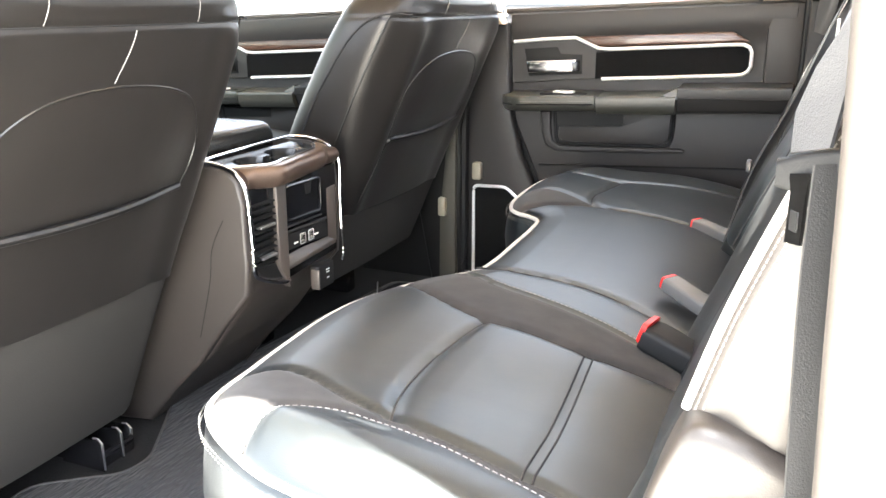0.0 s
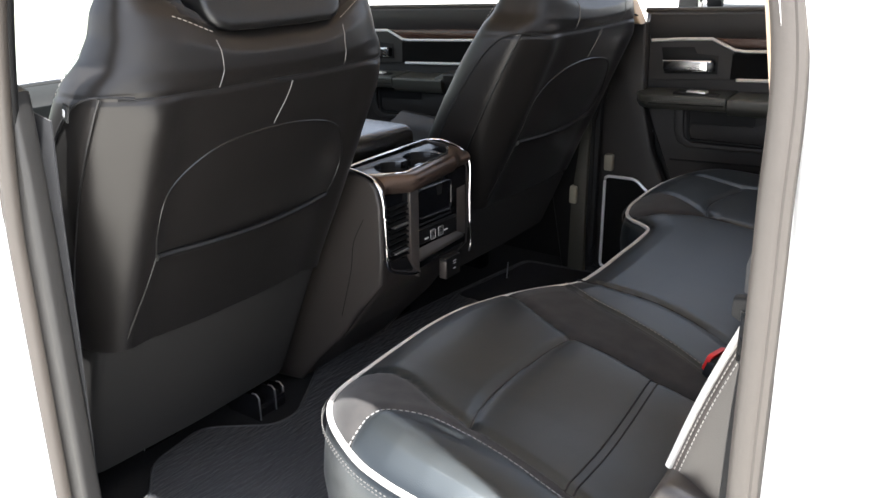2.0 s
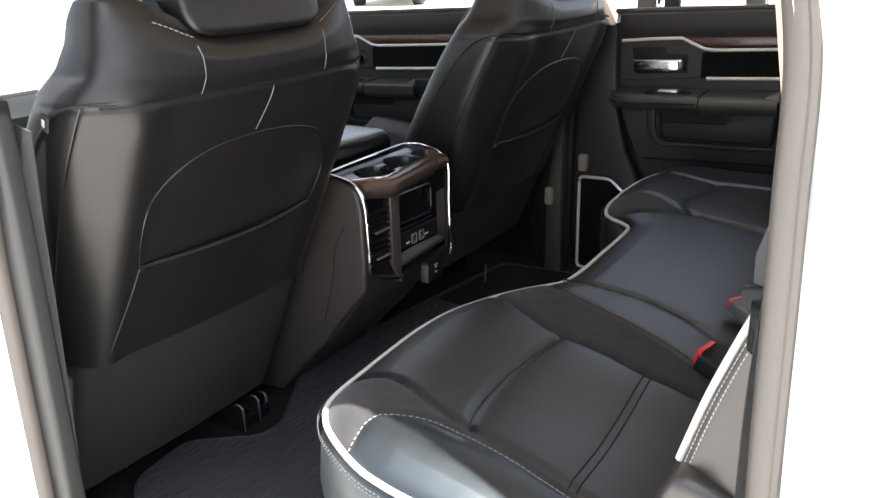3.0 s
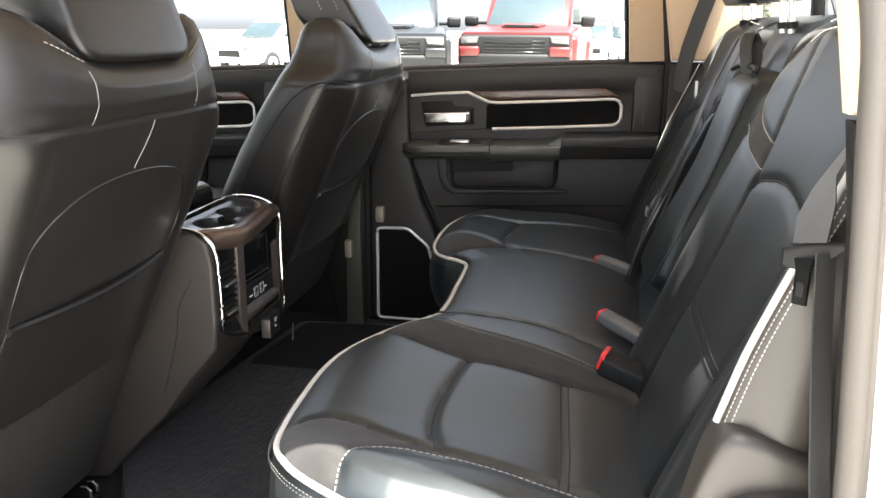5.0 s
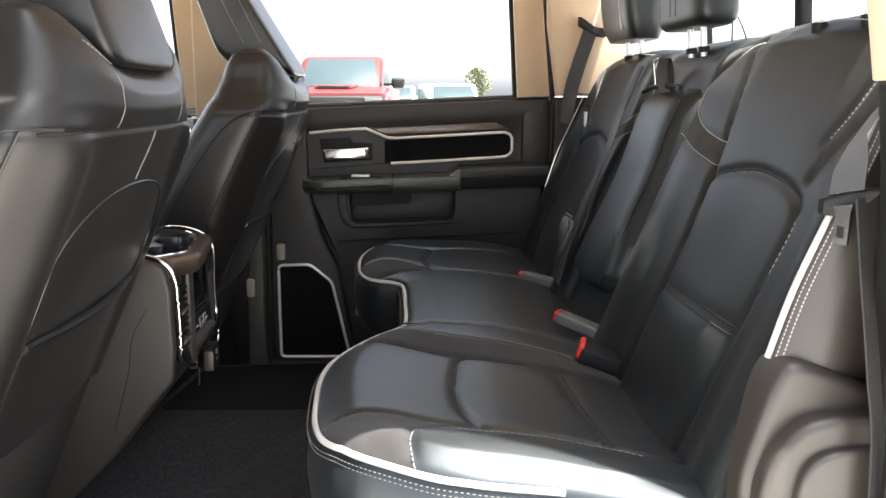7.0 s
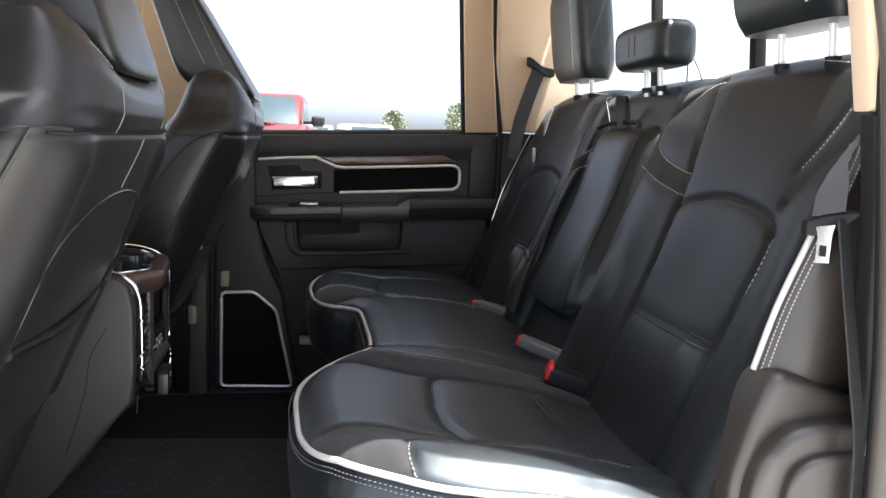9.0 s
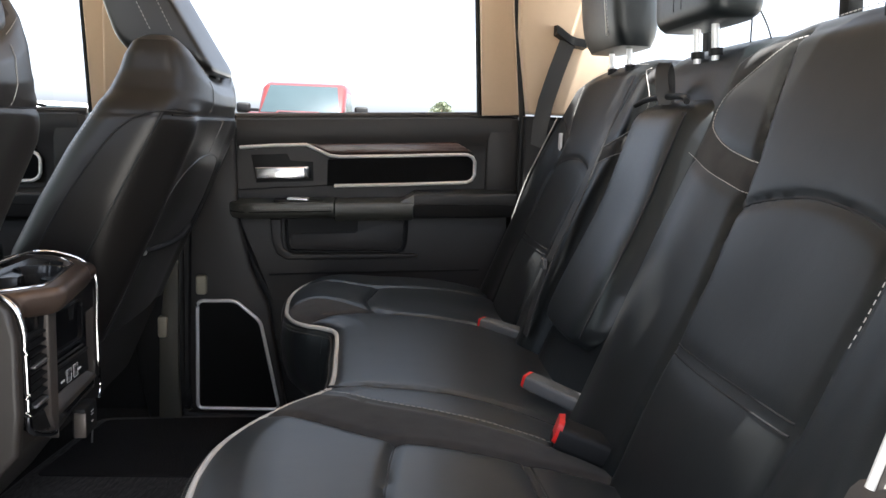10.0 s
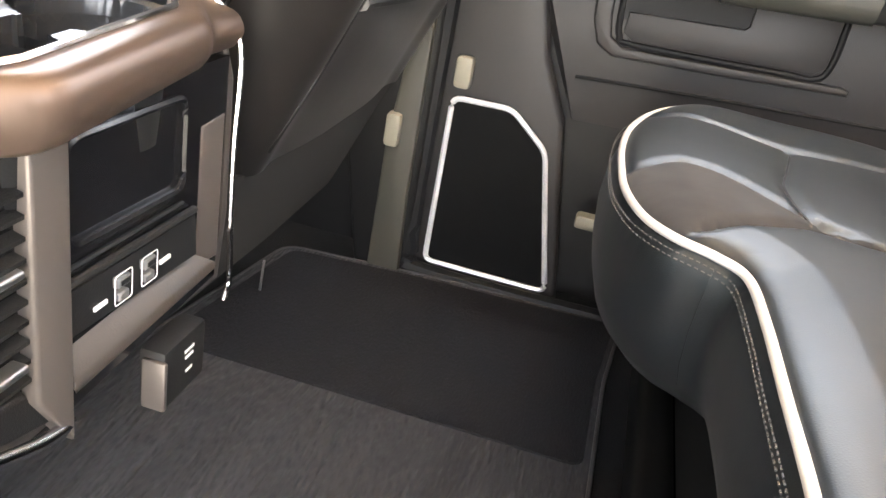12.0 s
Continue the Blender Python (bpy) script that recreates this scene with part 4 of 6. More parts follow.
# centre backrest with fold-down armrest
rings = []
for z in np.linspace(1.05, 1.612, 40):
    x = back_x(0, z) + 0.008 + 0.03 * max(0.0, (z - 1.585) / 0.027) ** 2
    y0, y1 = 1.076, 1.382
    rings.append([(x + dx, y, z) for dx, y in [(0.06, y0), (0.012, y0 + 0.001), (0.002, y0 + 0.012), (0.0, y0 + 0.03), (-0.004, YC), (0.0, y1 - 0.03), (0.002, y1 - 0.012), (0.012, y1 - 0.001), (0.06, y1)]])
part("centre_backrest", fix(loft(rings)), LEATHER, bench, "black leather centre backrest")
rings = []
for z in np.linspace(1.165, 1.530, 36):
    u = (z - 1.165) / 0.365
    hw = 0.134 - 0.016 * (1 - min(1, (1 - u) / 0.10)) ** 2 - 0.045 * (1 - min(1, u / 0.12)) ** 2
    pr = 0.040 * min(1, (u / 0.06)) ** 0.5 * min(1, ((1 - u) / 0.07)) ** 0.5 - 0.010 * math.exp(-(((u - 0.55) / 0.25) ** 2))
    sec = []
    for k in range(21):
        a = -1 + k / 10
        sec.append((back_x(0, z) + 0.010 - pr * (1 - abs(a) ** 6) - 0.004 * (1 - a * a), 1.232 + hw * a, z))
    sec.append((back_x(0, z) + 0.05, 1.232 + hw, z))
    sec.append((back_x(0, z) + 0.05, 1.232 - hw, z))
    rings.append(sec)
part("armrest_pad", fix(loft(rings)), LEATHER, bench, "folded-up black leather centre armrest")
for a in (-0.80, -0.72, 0.76):
    part("armrest_seam", tube([(back_x(0, z) - 0.022 + 0.006 * math.exp(-(((z - 1.36) / 0.1) ** 2)), 1.232 + 0.134 * a, z) for z in np.linspace(1.19, 1.51, 20)], 0.0014, n=6), DARK_THREAD, bench)
loop = smooth_line([(0.110, 1.222, 1.522), (0.106, 1.226, 1.545), (0.106, 1.234, 1.568), (0.114, 1.246, 1.584), (0.124, 1.258, 1.574), (0.128, 1.260, 1.550), (0.126, 1.256, 1.522)], 6)
part("pull_loop", ribbon(loop, (0.0085, -0.0035, 0.0), 0.0012), WEBBING, bench, "black webbing pull loop")
# Solid black tube stands for the shaded gap above the pad.
part("armrest_gap_shade", tube(smooth_line([(0.104, 1.118, 1.524), (0.112, 1.15, 1.532), (0.113, 1.232, 1.534), (0.112, 1.31, 1.532), (0.104, 1.346, 1.524)], 6), 0.0045, n=8), MATT_BLACK, bench, "black tube as the shade in the gap above the armrest")

# white edge strip and stitched side of the near backrest
strip = smooth_line([(-0.001, 0.470, 1.262), (0.019, 0.469, 1.33), (0.047, 0.465, 1.405), (0.072, 0.468, 1.462), (0.088, 0.472, 1.50)], 8)
part("edge_piping", tube(strip, 0.0034, n=10), PIPING, bench, "broad pale grey edge strip")
part("edge_stitching", dashes([p + np.array((0.0050, -0.0056, -0.002)) for p in strip], 0.003, 0.0015, 0.0008), THREAD, bench)
part("edge_stitching", dashes([p + np.array((0.0090, -0.0100, -0.003)) for p in strip], 0.003, 0.0015, 0.0008), THREAD, bench)
rings = []
SP = np.array(strip)
for k in range(21):
    z = 1.165 + 0.335 * k / 20
    x, y = float(np.interp(z, SP[:, 2], SP[:, 0])), float(np.interp(z, SP[:, 2], SP[:, 1]))
    f = 1 - 0.55 * max(0.0, (z - 1.30) / 0.20)
    rings.append([(x + 0.002, y + 0.004, z), (x + 0.003, y - 0.003, z), (x + 0.0055, y - 0.0068, z - 0.002), (x + 0.010, y - 0.0115, z - 0.003), (x + 0.020, y - 0.0165 * f, z - 0.006), (x + 0.034, y - 0.022 * f, z - 0.009), (x + 0.050, y - 0.025 * f, z - 0.012), (x + 0.070, y - 0.022 * f, z - 0.014), (x + 0.105, y - 0.010 * f, z - 0.016), (x + 0.11, y + 0.002, z), (x + 0.035, y + 0.01, z)])
part("side_bolster", fix(loft(rings)), SIDE_VINYL, bench, "grained vinyl outer side of the backrest")
# lower side cover and the moulded hinge cover in front of it
def side_shell(name, outline_xz, y, depth, r, label):
    part(name, prism([(x, y, z) for x, z in rounded_poly(outline_xz, 0.016, 4)], (0, -depth, 0), r, 5, both=False), SIDE_VINYL, bench, label)


side_shell("side_cover", [(0.004, 1.270), (0.040, 1.262), (0.066, 1.251), (0.115, 1.232), (0.105, 1.02), (-0.034, 1.02), (-0.034, 1.150), (-0.026, 1.182), (-0.012, 1.232)], 0.490, 0.056, 0.012, "smooth vinyl lower side cover")
side_shell("hinge_cover", [(-0.024, 1.02), (-0.024, 1.150), (-0.012, 1.184), (0.012, 1.213), (0.040, 1.221), (0.105, 1.222), (0.105, 1.02)], 0.448, 0.038, 0.010, "moulded hinge cover below the backrest")
side_shell("hinge_cap", [(0.006, 1.02), (0.006, 1.150), (0.014, 1.178), (0.036, 1.192), (0.105, 1.196), (0.105, 1.02)], 0.412, 0.014, 0.006, "raised face of the hinge cover")
far_pipe = [(0.01, 1.936, 1.27), (0.04, 1.942, 1.36), (0.075, 1.94, 1.44), (0.105, 1.932, 1.51)]
part("edge_piping", tube(smooth_line(far_pipe, 6), 0.0015, n=8), PIPING, bench)
part("shoulder_tag", rbox(0.088, 0.094, 1.815, 1.832, 1.432, 1.475, 0.001, 1), SATIN, bench, "small silver guide on the shoulder")


def headrest(name, label, x, y, z0, z1, hw, hd, lean=0.12, split=False):
    h = thing(name, label, "headrest", "rear headrests")
    rings = []
    for k in range(15):
        u = k / 14
        z = z0 + (z1 - z0) * u
        r = (1 - abs(2 * u - 1) ** 5 * 0.28)
        rings.append(superring(x - lean * (z - z0), y, hd * r, hw * (1 - abs(2 * u - 1) ** 6 * 0.10), z, 40, 4.5))
    part("cushion", fix(loft(rings)), LEATHER, h)
    for s in (-1, 1):
        py = y + s * hw * (0.27 if split else 0.46)
        part("post", tube([(x + 0.006, py, 1.585), (x, py, z0 + 0.02)], 0.0055, n=10), SATIN, h, "chrome post")
        part("post_guide", tube([(x + 0.006, py, 1.592), (x + 0.005, py, 1.602 if split else 1.610)], 0.010, n=12), MATT_BLACK, h)
    band = [(x - hd * 1.005 - lean * (z - z0), y, z) for z in np.linspace(z0 + 0.02, z1 - 0.02, 12)]
    if split:
        for s in (-0.5, 0.5):
            part("seam", tube([(p[0] + 0.0005, p[1] + s * 0.03, p[2]) for p in band], 0.0010, n=6), DARK_THREAD, h)
    else:
        part("piping", tube([(p[0] + 0.003, p[1] - hw * 0.62, p[2]) for p in band], 0.002, n=6), PIPING, h)
        part("stitching", dashes([(p[0] + 0.003, p[1] - hw * 0.62 - 0.010, p[2]) for p in band], 0.004, 0.003, 0.0007), THREAD, h)
    return h


headrest("headrest", "black leather headrest on chrome posts above the backrest", 0.165, 0.712, 1.650, 1.86, 0.130, 0.050)
headrest("headrest", "low black leather centre headrest on chrome posts", 0.155, 1.205, 1.635, 1.712, 0.125, 0.042, 0.05, True)
headrest("headrest", "black leather headrest with piping, on the far backrest", 0.165, 1.668, 1.640, 1.86, 0.130, 0.050)
strap = part("tether_strap", ribbon(smooth_line([(0.21, 1.10, 1.60), (0.20, 1.105, 1.63), (0.19, 1.125, 1.66), (0.20, 1.15, 1.64), (0.205, 1.16, 1.605)], 6), (0.004, 0.008, 0.0), 0.001), WEBBING)
tagged(strap, "black tether strap loop behind the centre headrest", "strap")

# ---------------------------------------------------------------- seat belts
def buckle(name, label, base, tip, w, h, mat, red_face):
    """A buckle head from its stalk at base to the mouth at tip."""
    b = thing(name, label, "seat belt buckle", "rear buckles")
    base, tip = np.array(base, float), np.array(tip, float)
    ax = (tip - base) / np.linalg.norm(tip - base)
    side = np.cross(ax, (0, 0, 1))
    side /= np.linalg.norm(side)
    up = np.cross(side, ax)
    L = np.linalg.norm(tip - base)

    def ring(d, sw, sh):
        return [base + ax * d + side * q[0] + up * q[1] for q in rounded_poly([(-sw, -sh), (sw, -sh), (sw, sh), (-sw, sh)], min(sw, sh) * 0.5, 3)]
    part("body", fix(loft([ring(0, w * 0.8, h * 0.7), ring(L * 0.15, w, h), ring(L * 0.85, w, h), ring(L * 0.985, w * 0.96, h * 0.9)])), mat, b)
    if red_face:
        rise_up = up * (0.35 * h if red_face > 1 else 0.0)
        part("button", fix(loft([[p + rise_up for p in ring(L * (0.955 if red_face > 1 else 0.978), w * 0.94, h * 0.98)], [p + rise_up for p in ring(L * 1.035, w * 0.88, h * 0.86)]])), RED_BUTTON, b, "red release button")
        shift = up * (-0.45 * h if h > 0.012 else 0.0)
        part("tongue_slot", fix(loft([[p + shift for p in ring(L * 1.02, w * 0.45, h * 0.22)], [p + shift for p in ring(L * 1.045, w * 0.45, h * 0.22)]])), MATT_BLACK, b, "black mouth for the belt tongue")
    part("stalk", ribbon([base - ax * 0.05 - up * 0.004, base - ax * 0.02, base + ax * 0.01], side * w * 0.8, 0.0015), WEBBING, b)
    return b


buckle("belt_buckle", "black belt buckle with red button lying on the near cushion", (-0.020, 0.900, 1.105), (-0.096, 0.918, 1.130), 0.022, 0.015, MATT_BLACK, 2)
buckle("belt_buckle", "grey belt buckle with red button on the centre cushion", (-0.028, 1.052, 1.116), (-0.098, 1.098, 1.138), 0.015, 0.010, BUCKLE, 1)
buckle("belt_buckle", "grey belt buckle on the far side of the centre cushion", (-0.035, 1.452, 1.112), (-0.108, 1.500, 1.124), 0.015, 0.009, BUCKLE, 1)
anchor = part("buckle_anchor", tube(smooth_line([(-0.02, 0.885, 1.105), (-0.012, 0.895, 1.118), (-0.006, 0.905, 1.104), (-0.01, 0.90, 1.092)], 4), 0.003, n=8), CHROME)
tagged(anchor, "steel anchor loop of the near buckle", "anchor")

# near belt: hanging webbing, tongue and guide
nb = thing("near_seat_belt", "grey webbing belt with steel tongue hanging beside the backrest", "seat belt")
part("upper_webbing", ribbon([(0.052, 0.446, 1.430), (0.054, 0.447, 1.455), (0.057, 0.446, 1.478), (0.068, 0.436, 1.505), (0.084, 0.420, 1.535)], [(0.009, -0.014, 0.004), (0.011, -0.010, 0.007), (0.007, -0.004, 0.006), (0.0035, -0.003, 0.003), (0.003, -0.003, 0.002)], 0.001), BRIGHT_WEBBING, nb, "pale grey webbing through the tongue")
part("lower_webbing", ribbon(smooth_line([(0.062, 0.436, 1.425), (0.062, 0.418, 1.36), (0.066, 0.398, 1.27), (0.070, 0.384, 1.18), (0.072, 0.378, 0.92)], 6), (0.008, 0.004, 0.0), 0.001), WEBBING, nb)
grip = []
for k in range(11):
    u = k / 10
    w = 0.010 - 0.006 * abs(2 * u - 0.7) ** 2
    c = np.array((0.036 + 0.042 * u, 0.462 - 0.030 * u, 1.4145 + 0.020 * u ** 1.6))
    grip.append([tuple(c + (0, q[0], q[1])) for q in rounded_poly([(-0.0055, -w), (-0.0055, w), (0.005, w), (0.005, -w)], 0.003, 3)])
part("tongue_grip", fix(loft(grip)), MATT_BLACK, nb, "black plastic tongue grip")
def blade(w, z, out=0.0):
    """A point of the tongue's blade: across, height, and out along its face."""
    return (0.0495 + 0.50 * w - 0.87 * out, 0.4445 - 0.87 * w - 0.50 * out, z)


part("tongue_plate", prism([blade(-0.0102, 1.416), blade(0.0102, 1.420), blade(0.0085, 1.412), blade(0.0080, 1.406), blade(0.0074, 1.381), blade(-0.0074, 1.379), blade(-0.0068, 1.406), blade(-0.0078, 1.411)], (-0.0018, -0.001, 0), 0.0), CHROME, nb, "polished steel belt tongue")
part("tongue_slot", prism([blade(-0.0036, 1.398, 0.0012), blade(0.0036, 1.398, 0.0012), blade(0.0036, 1.387, 0.0012), blade(-0.0036, 1.387, 0.0012)], (-0.0012, -0.0006, 0), 0.0), MATT_BLACK, nb)

fb = thing("far_seat_belt", "grey webbing belt running from the tan pillar", "seat belt")
part("webbing", ribbon([(0.118, 1.930, 1.680), (0.096, 1.936, 1.61), (0.078, 1.942, 1.545), (0.068, 1.946, 1.49), (0.066, 1.95, 1.44)], (0.017, -0.004, -0.006), 0.0012), WEBBING, fb)
part("pillar_guide", fix(loft([[(0.090 + 0.07 * k / 6, 1.932 + dy, 1.703 - 0.030 * k / 6 + dz + 0.004 * math.cos(k)) for dy, dz in ((-0.016, -0.009), (-0.016, 0.009), (0.024, 0.011), (0.024, -0.011))] for k in range(7)])), MATT_BLACK, fb, "black belt guide on the pillar")
cb = thing("centre_belt", "grey centre belt hanging down beside the armrest", "seat belt")
part("webbing", ribbon(smooth_line([(0.115, 1.405, 1.575), (0.075, 1.402, 1.48), (0.030, 1.392, 1.36), (-0.018, 1.382, 1.25), (-0.050, 1.380, 1.13)], 5), (0.0, 0.016, 0.0), 0.0012), WEBBING, cb)
part("belt_tag", rbox(-0.028, -0.020, 1.370, 1.394, 1.246, 1.264, 0.003, 2), BUCKLE, cb, "grey plastic stop on the belt")


# ---------------------------------------------------------------- centre console, rear end
con = thing("centre_console", "black console end with vents, cup holders and chrome edge", "console")
CX = -0.742
# body: sections from the rear face forward
rings = []
for k, (x, ztop, zbot, hw) in enumerate([(-0.757, 1.165, 1.045, 0.138), (-0.80, 1.165, 0.985, 0.140), (-0.846, 1.165, 0.925, 0.142), (-0.850, 1.236, 0.920, 0.142), (-0.92, 1.236, 0.850, 0.143), (-1.00, 1.238, FLOOR, 0.145), (-1.25, 1.238, FLOOR, 0.145), (-1.55, 1.20, FLOOR, 0.145)]):
    sec = rounded_poly([(YC - hw, ztop), (YC + hw, ztop), (YC + hw + 0.004, zbot), (YC - hw - 0.004, zbot)], 0.02, 4)
    rings.append([(x, q[0], q[1]) for q in sec])
part("body", fix(loft(rings)), CONSOLE_TRIM, con, "charcoal console body")
part("base", prism([(x, YC - 0.125, z) for x, z in [(-1.03, FLOOR), (-1.00, 0.80), (-0.93, 0.87), (-0.82, 0.985), (-0.762, 1.045), (-0.90, 1.06), (-1.3, 1.06), (-1.3, FLOOR)]], (0, 0.25, 0), 0.02, 3), PLASTIC, con, "lower console base")
flank_xz = [(-0.752, 1.046), (-0.748, 1.10), (-0.749, 1.20), (-0.758, 1.236), (-0.775, 1.250), (-0.81, 1.257), (-0.86, 1.258), (-0.95, 1.240), (-1.06, 1.236), (-1.06, FLOOR + 0.002), (-0.985, FLOOR + 0.01), (-0.925, 0.845), (-0.865, 0.905), (-0.805, 0.985)]
for y0, dy in ((1.053, -0.016), (1.324, 0.013)):
    part("side_panel", prism([(x, y0, z) for x, z in flank_xz], (0, dy, 0), 0.007, 4, both=False), CONSOLE_TRIM, con, "satin charcoal console flank")
# rear face plate, recessed
part("face_plate", prism([(CX - 0.012, y, z) for y, z in [(1.052, 1.220), (1.322, 1.218), (1.318, 1.055), (1.145, 1.044), (1.058, 1.075)]], (0.006, 0, 0), 0.0), GLOSS_BLACK, con, "gloss black face plate")
# faceted top rail with bronze finish: its plan runs out to a kink over the upright bar
def rail_x(y):
    return float(np.interp(y, [1.036, 1.060, 1.098, 1.112, 1.268, 1.316, 1.336], [-0.776, -0.752, -0.720, -0.718, -0.738, -0.766, -0.790]))


rail = []
for y in np.r_[np.linspace(1.050, 1.090, 8), np.linspace(1.096, 1.116, 5), np.linspace(1.13, 1.26, 8), np.linspace(1.268, 1.336, 10)]:
    xp = rail_x(y)
    xo = max(xp + 0.006, CX - 0.002)
    sec = rounded_poly([(xp - 0.024, 1.2535), (xp - 0.002, 1.2535), (max(xp + 0.005, xo - 0.006), 1.244), (xo, 1.232), (xo - 0.010, 1.218), (xp - 0.030, 1.215)], 0.006, 4)
    rail.append([(q[0], y, q[1]) for q in sec])
part("top_rail", fix(loft(rail)), BRONZE, con, "satin bronze faceted top rail")
# chrome edge lines
left = smooth_line([(-0.832, 1.044, 1.262), (-0.80, 1.038, 1.260), (-0.768, 1.036, 1.253), (-0.750, 1.036, 1.238), (CX + 0.001, 1.036, 1.215), (CX + 0.003, 1.037, 1.18), (CX + 0.003, 1.040, 1.13), (CX + 0.002, 1.043, 1.088), (CX, 1.058, 1.073), (CX, 1.10, 1.055), (CX, 1.130, 1.046), (CX - 0.004, 1.146, 1.043)], 6)
part("chrome_edge", tube([p + np.array((0.002, -0.001, 0)) for p in left], 0.0042, n=10), CHROME, con, "chrome edge line")
right = smooth_line([(-0.834, 1.052, 1.262), (-0.835, 1.12, 1.264), (-0.834, 1.25, 1.266), (-0.830, 1.308, 1.266), (-0.800, 1.328, 1.262), (-0.766, 1.336, 1.248), (CX - 0.006, 1.337, 1.222), (CX - 0.006, 1.337, 1.15), (CX - 0.005, 1.337, 1.090), (CX - 0.003, 1.336, 1.064), (CX - 0.002, 1.335, 1.042), (CX - 0.003, 1.331, 1.028)], 6)
part("chrome_edge", tube(right, 0.0023, n=8), CHROME, con, "chrome edge line")
inner_edge = [(rail_x(y) - 0.020, y, 1.2545) for y in (1.046, 1.060, 1.080, 1.098, 1.112, 1.15, 1.20, 1.268, 1.30, 1.322)]
part("chrome_edge", tube(inner_edge, 0.0022, n=8), CHROME, con, "thin chrome line along the tray")


# cup holder tray: plate with two joined round wells and a small slot
WELLS = [(-0.780, 1.128, 0.041), (-0.784, 1.226, 0.041)]


def well_plate():
    V, F = [], []
    us, ys = np.linspace(0, 1, 60), np.linspace(1.048, 1.328, 141)
    for u in us:
        for y in ys:
            x0, x1 = -0.838, rail_x(y) - 0.012
            x = x0 + (x1 - x0) * u
            z = 1.2545 - 0.006 * u
            for a, b, r in WELLS:
                d = math.hypot(x - a, y - b)
                if d < r:
                    z = min(z, 1.250 - 0.075 * min(1, (r - d) / 0.006))
            if 1.128 < y < 1.226 and abs(x + 0.782) < 0.014:
                z = min(z, 1.20)
            if abs(y - 1.296) < 0.013 and abs(x + 0.785) < 0.022:
                z = min(z, 1.225)
            V.append((x, y, z))
    m = len(ys)
    for i in range(len(us) - 1):
        for j in range(m - 1):
            F.append((i * m + j, i * m + j + 1, (i + 1) * m + j + 1, (i + 1) * m + j))
    return V, F


part("cup_holder_tray", fix(well_plate()), TRAY, con, "satin black tray with two cup holders")
for a, b, r0 in WELLS:
    part("cup_well", fix(loft([superring(a, b, r, r, z, 32, 2.0) for r, z in ((0.0402, 1.2405), (0.0395, 1.22), (0.037, 1.180), (0.001, 1.178))], False)), MATT_BLACK, con, "black cup holder well")
# upright bars, vents, ports
for y0, y1, d in ((1.114, 1.143, 0.012), (1.287, 1.320, 0.003)):
    part("upright_bar", prism([(CX - 0.012, y0, 1.178 if y0 > 1.2 else 1.222), (CX - 0.012, y1, 1.180 if y0 > 1.2 else 1.222), (CX - 0.012, y1, 1.070 if y0 > 1.2 else 1.032), (CX - 0.012, y0, 1.074 if y0 > 1.2 else 1.075)], (d + 0.004, 0, 0), 0.003, 3), BAR_GREY, con, "satin grey upright bar")
vent = part("vent_surround", rbox(CX - 0.03, CX - 0.008, 1.052, 1.114, 1.085, 1.216, 0.004, 2), MATT_BLACK, con)
for k in range(10):
    z = 1.093 + 0.0112 * k
    part("vent_slat", prism([(CX - 0.010, 1.056, z), (CX - 0.010, 1.113, z), (CX + 0.001, 1.113, z - 0.003), (CX + 0.001, 1.056, z - 0.003)], (0, 0, 0.0022), 0.0), PLASTIC, con)
for z in (1.152, 1.100):
    part("vent_tab", rbox(CX - 0.006, CX + 0.005, 1.066, 1.108, z, z + 0.005, 0.002, 3), STEEL, con, "chrome vent tab")
part("lower_lip", prism([(CX - 0.014, y, z) for y, z in [(1.056, 1.088), (1.112, 1.083), (1.134, 1.050), (1.10, 1.058), (1.066, 1.070)]], (0.012, 0, 0), 0.004, 3), PLASTIC, con)
part("screen_recess", rbox(CX - 0.030, CX - 0.008, 1.150, 1.275, 1.143, 1.205, 0.003, 2), MATT_BLACK, con)
part("screen_frame", tube([(CX - 0.004, y, z) for y, z in rounded_poly([(1.148, 1.206), (1.264, 1.204), (1.264, 1.143), (1.148, 1.147)], 0.012, 4)], 0.0025, closed=True, n=6), GLOSS_BLACK, con)
part("port_shelf", prism([(CX - 0.012, 1.143, 1.096), (CX - 0.012, 1.283, 1.090), (CX + 0.004, 1.300, 1.078), (CX + 0.004, 1.143, 1.070)], (0, 0, -0.008), 0.003, 2), CONSOLE_TRIM, con, "sloping shelf under the ports")
part("port_panel", prism([(CX - 0.006, 1.145, 1.122), (CX - 0.006, 1.280, 1.119), (CX - 0.004, 1.280, 1.090), (CX - 0.004, 1.145, 1.096)], (0.003, 0, 0), 0.0), MATT_BLACK, con)
part("port_rib", tube([(CX - 0.003, 1.146, 1.127), (CX - 0.003, 1.278, 1.1235)], 0.0028, n=8), PLASTIC, con)
part("port_rib", tube([(CX - 0.003, 1.146, 1.136), (CX - 0.003, 1.262, 1.134)], 0.0016, n=6), PLASTIC, con)
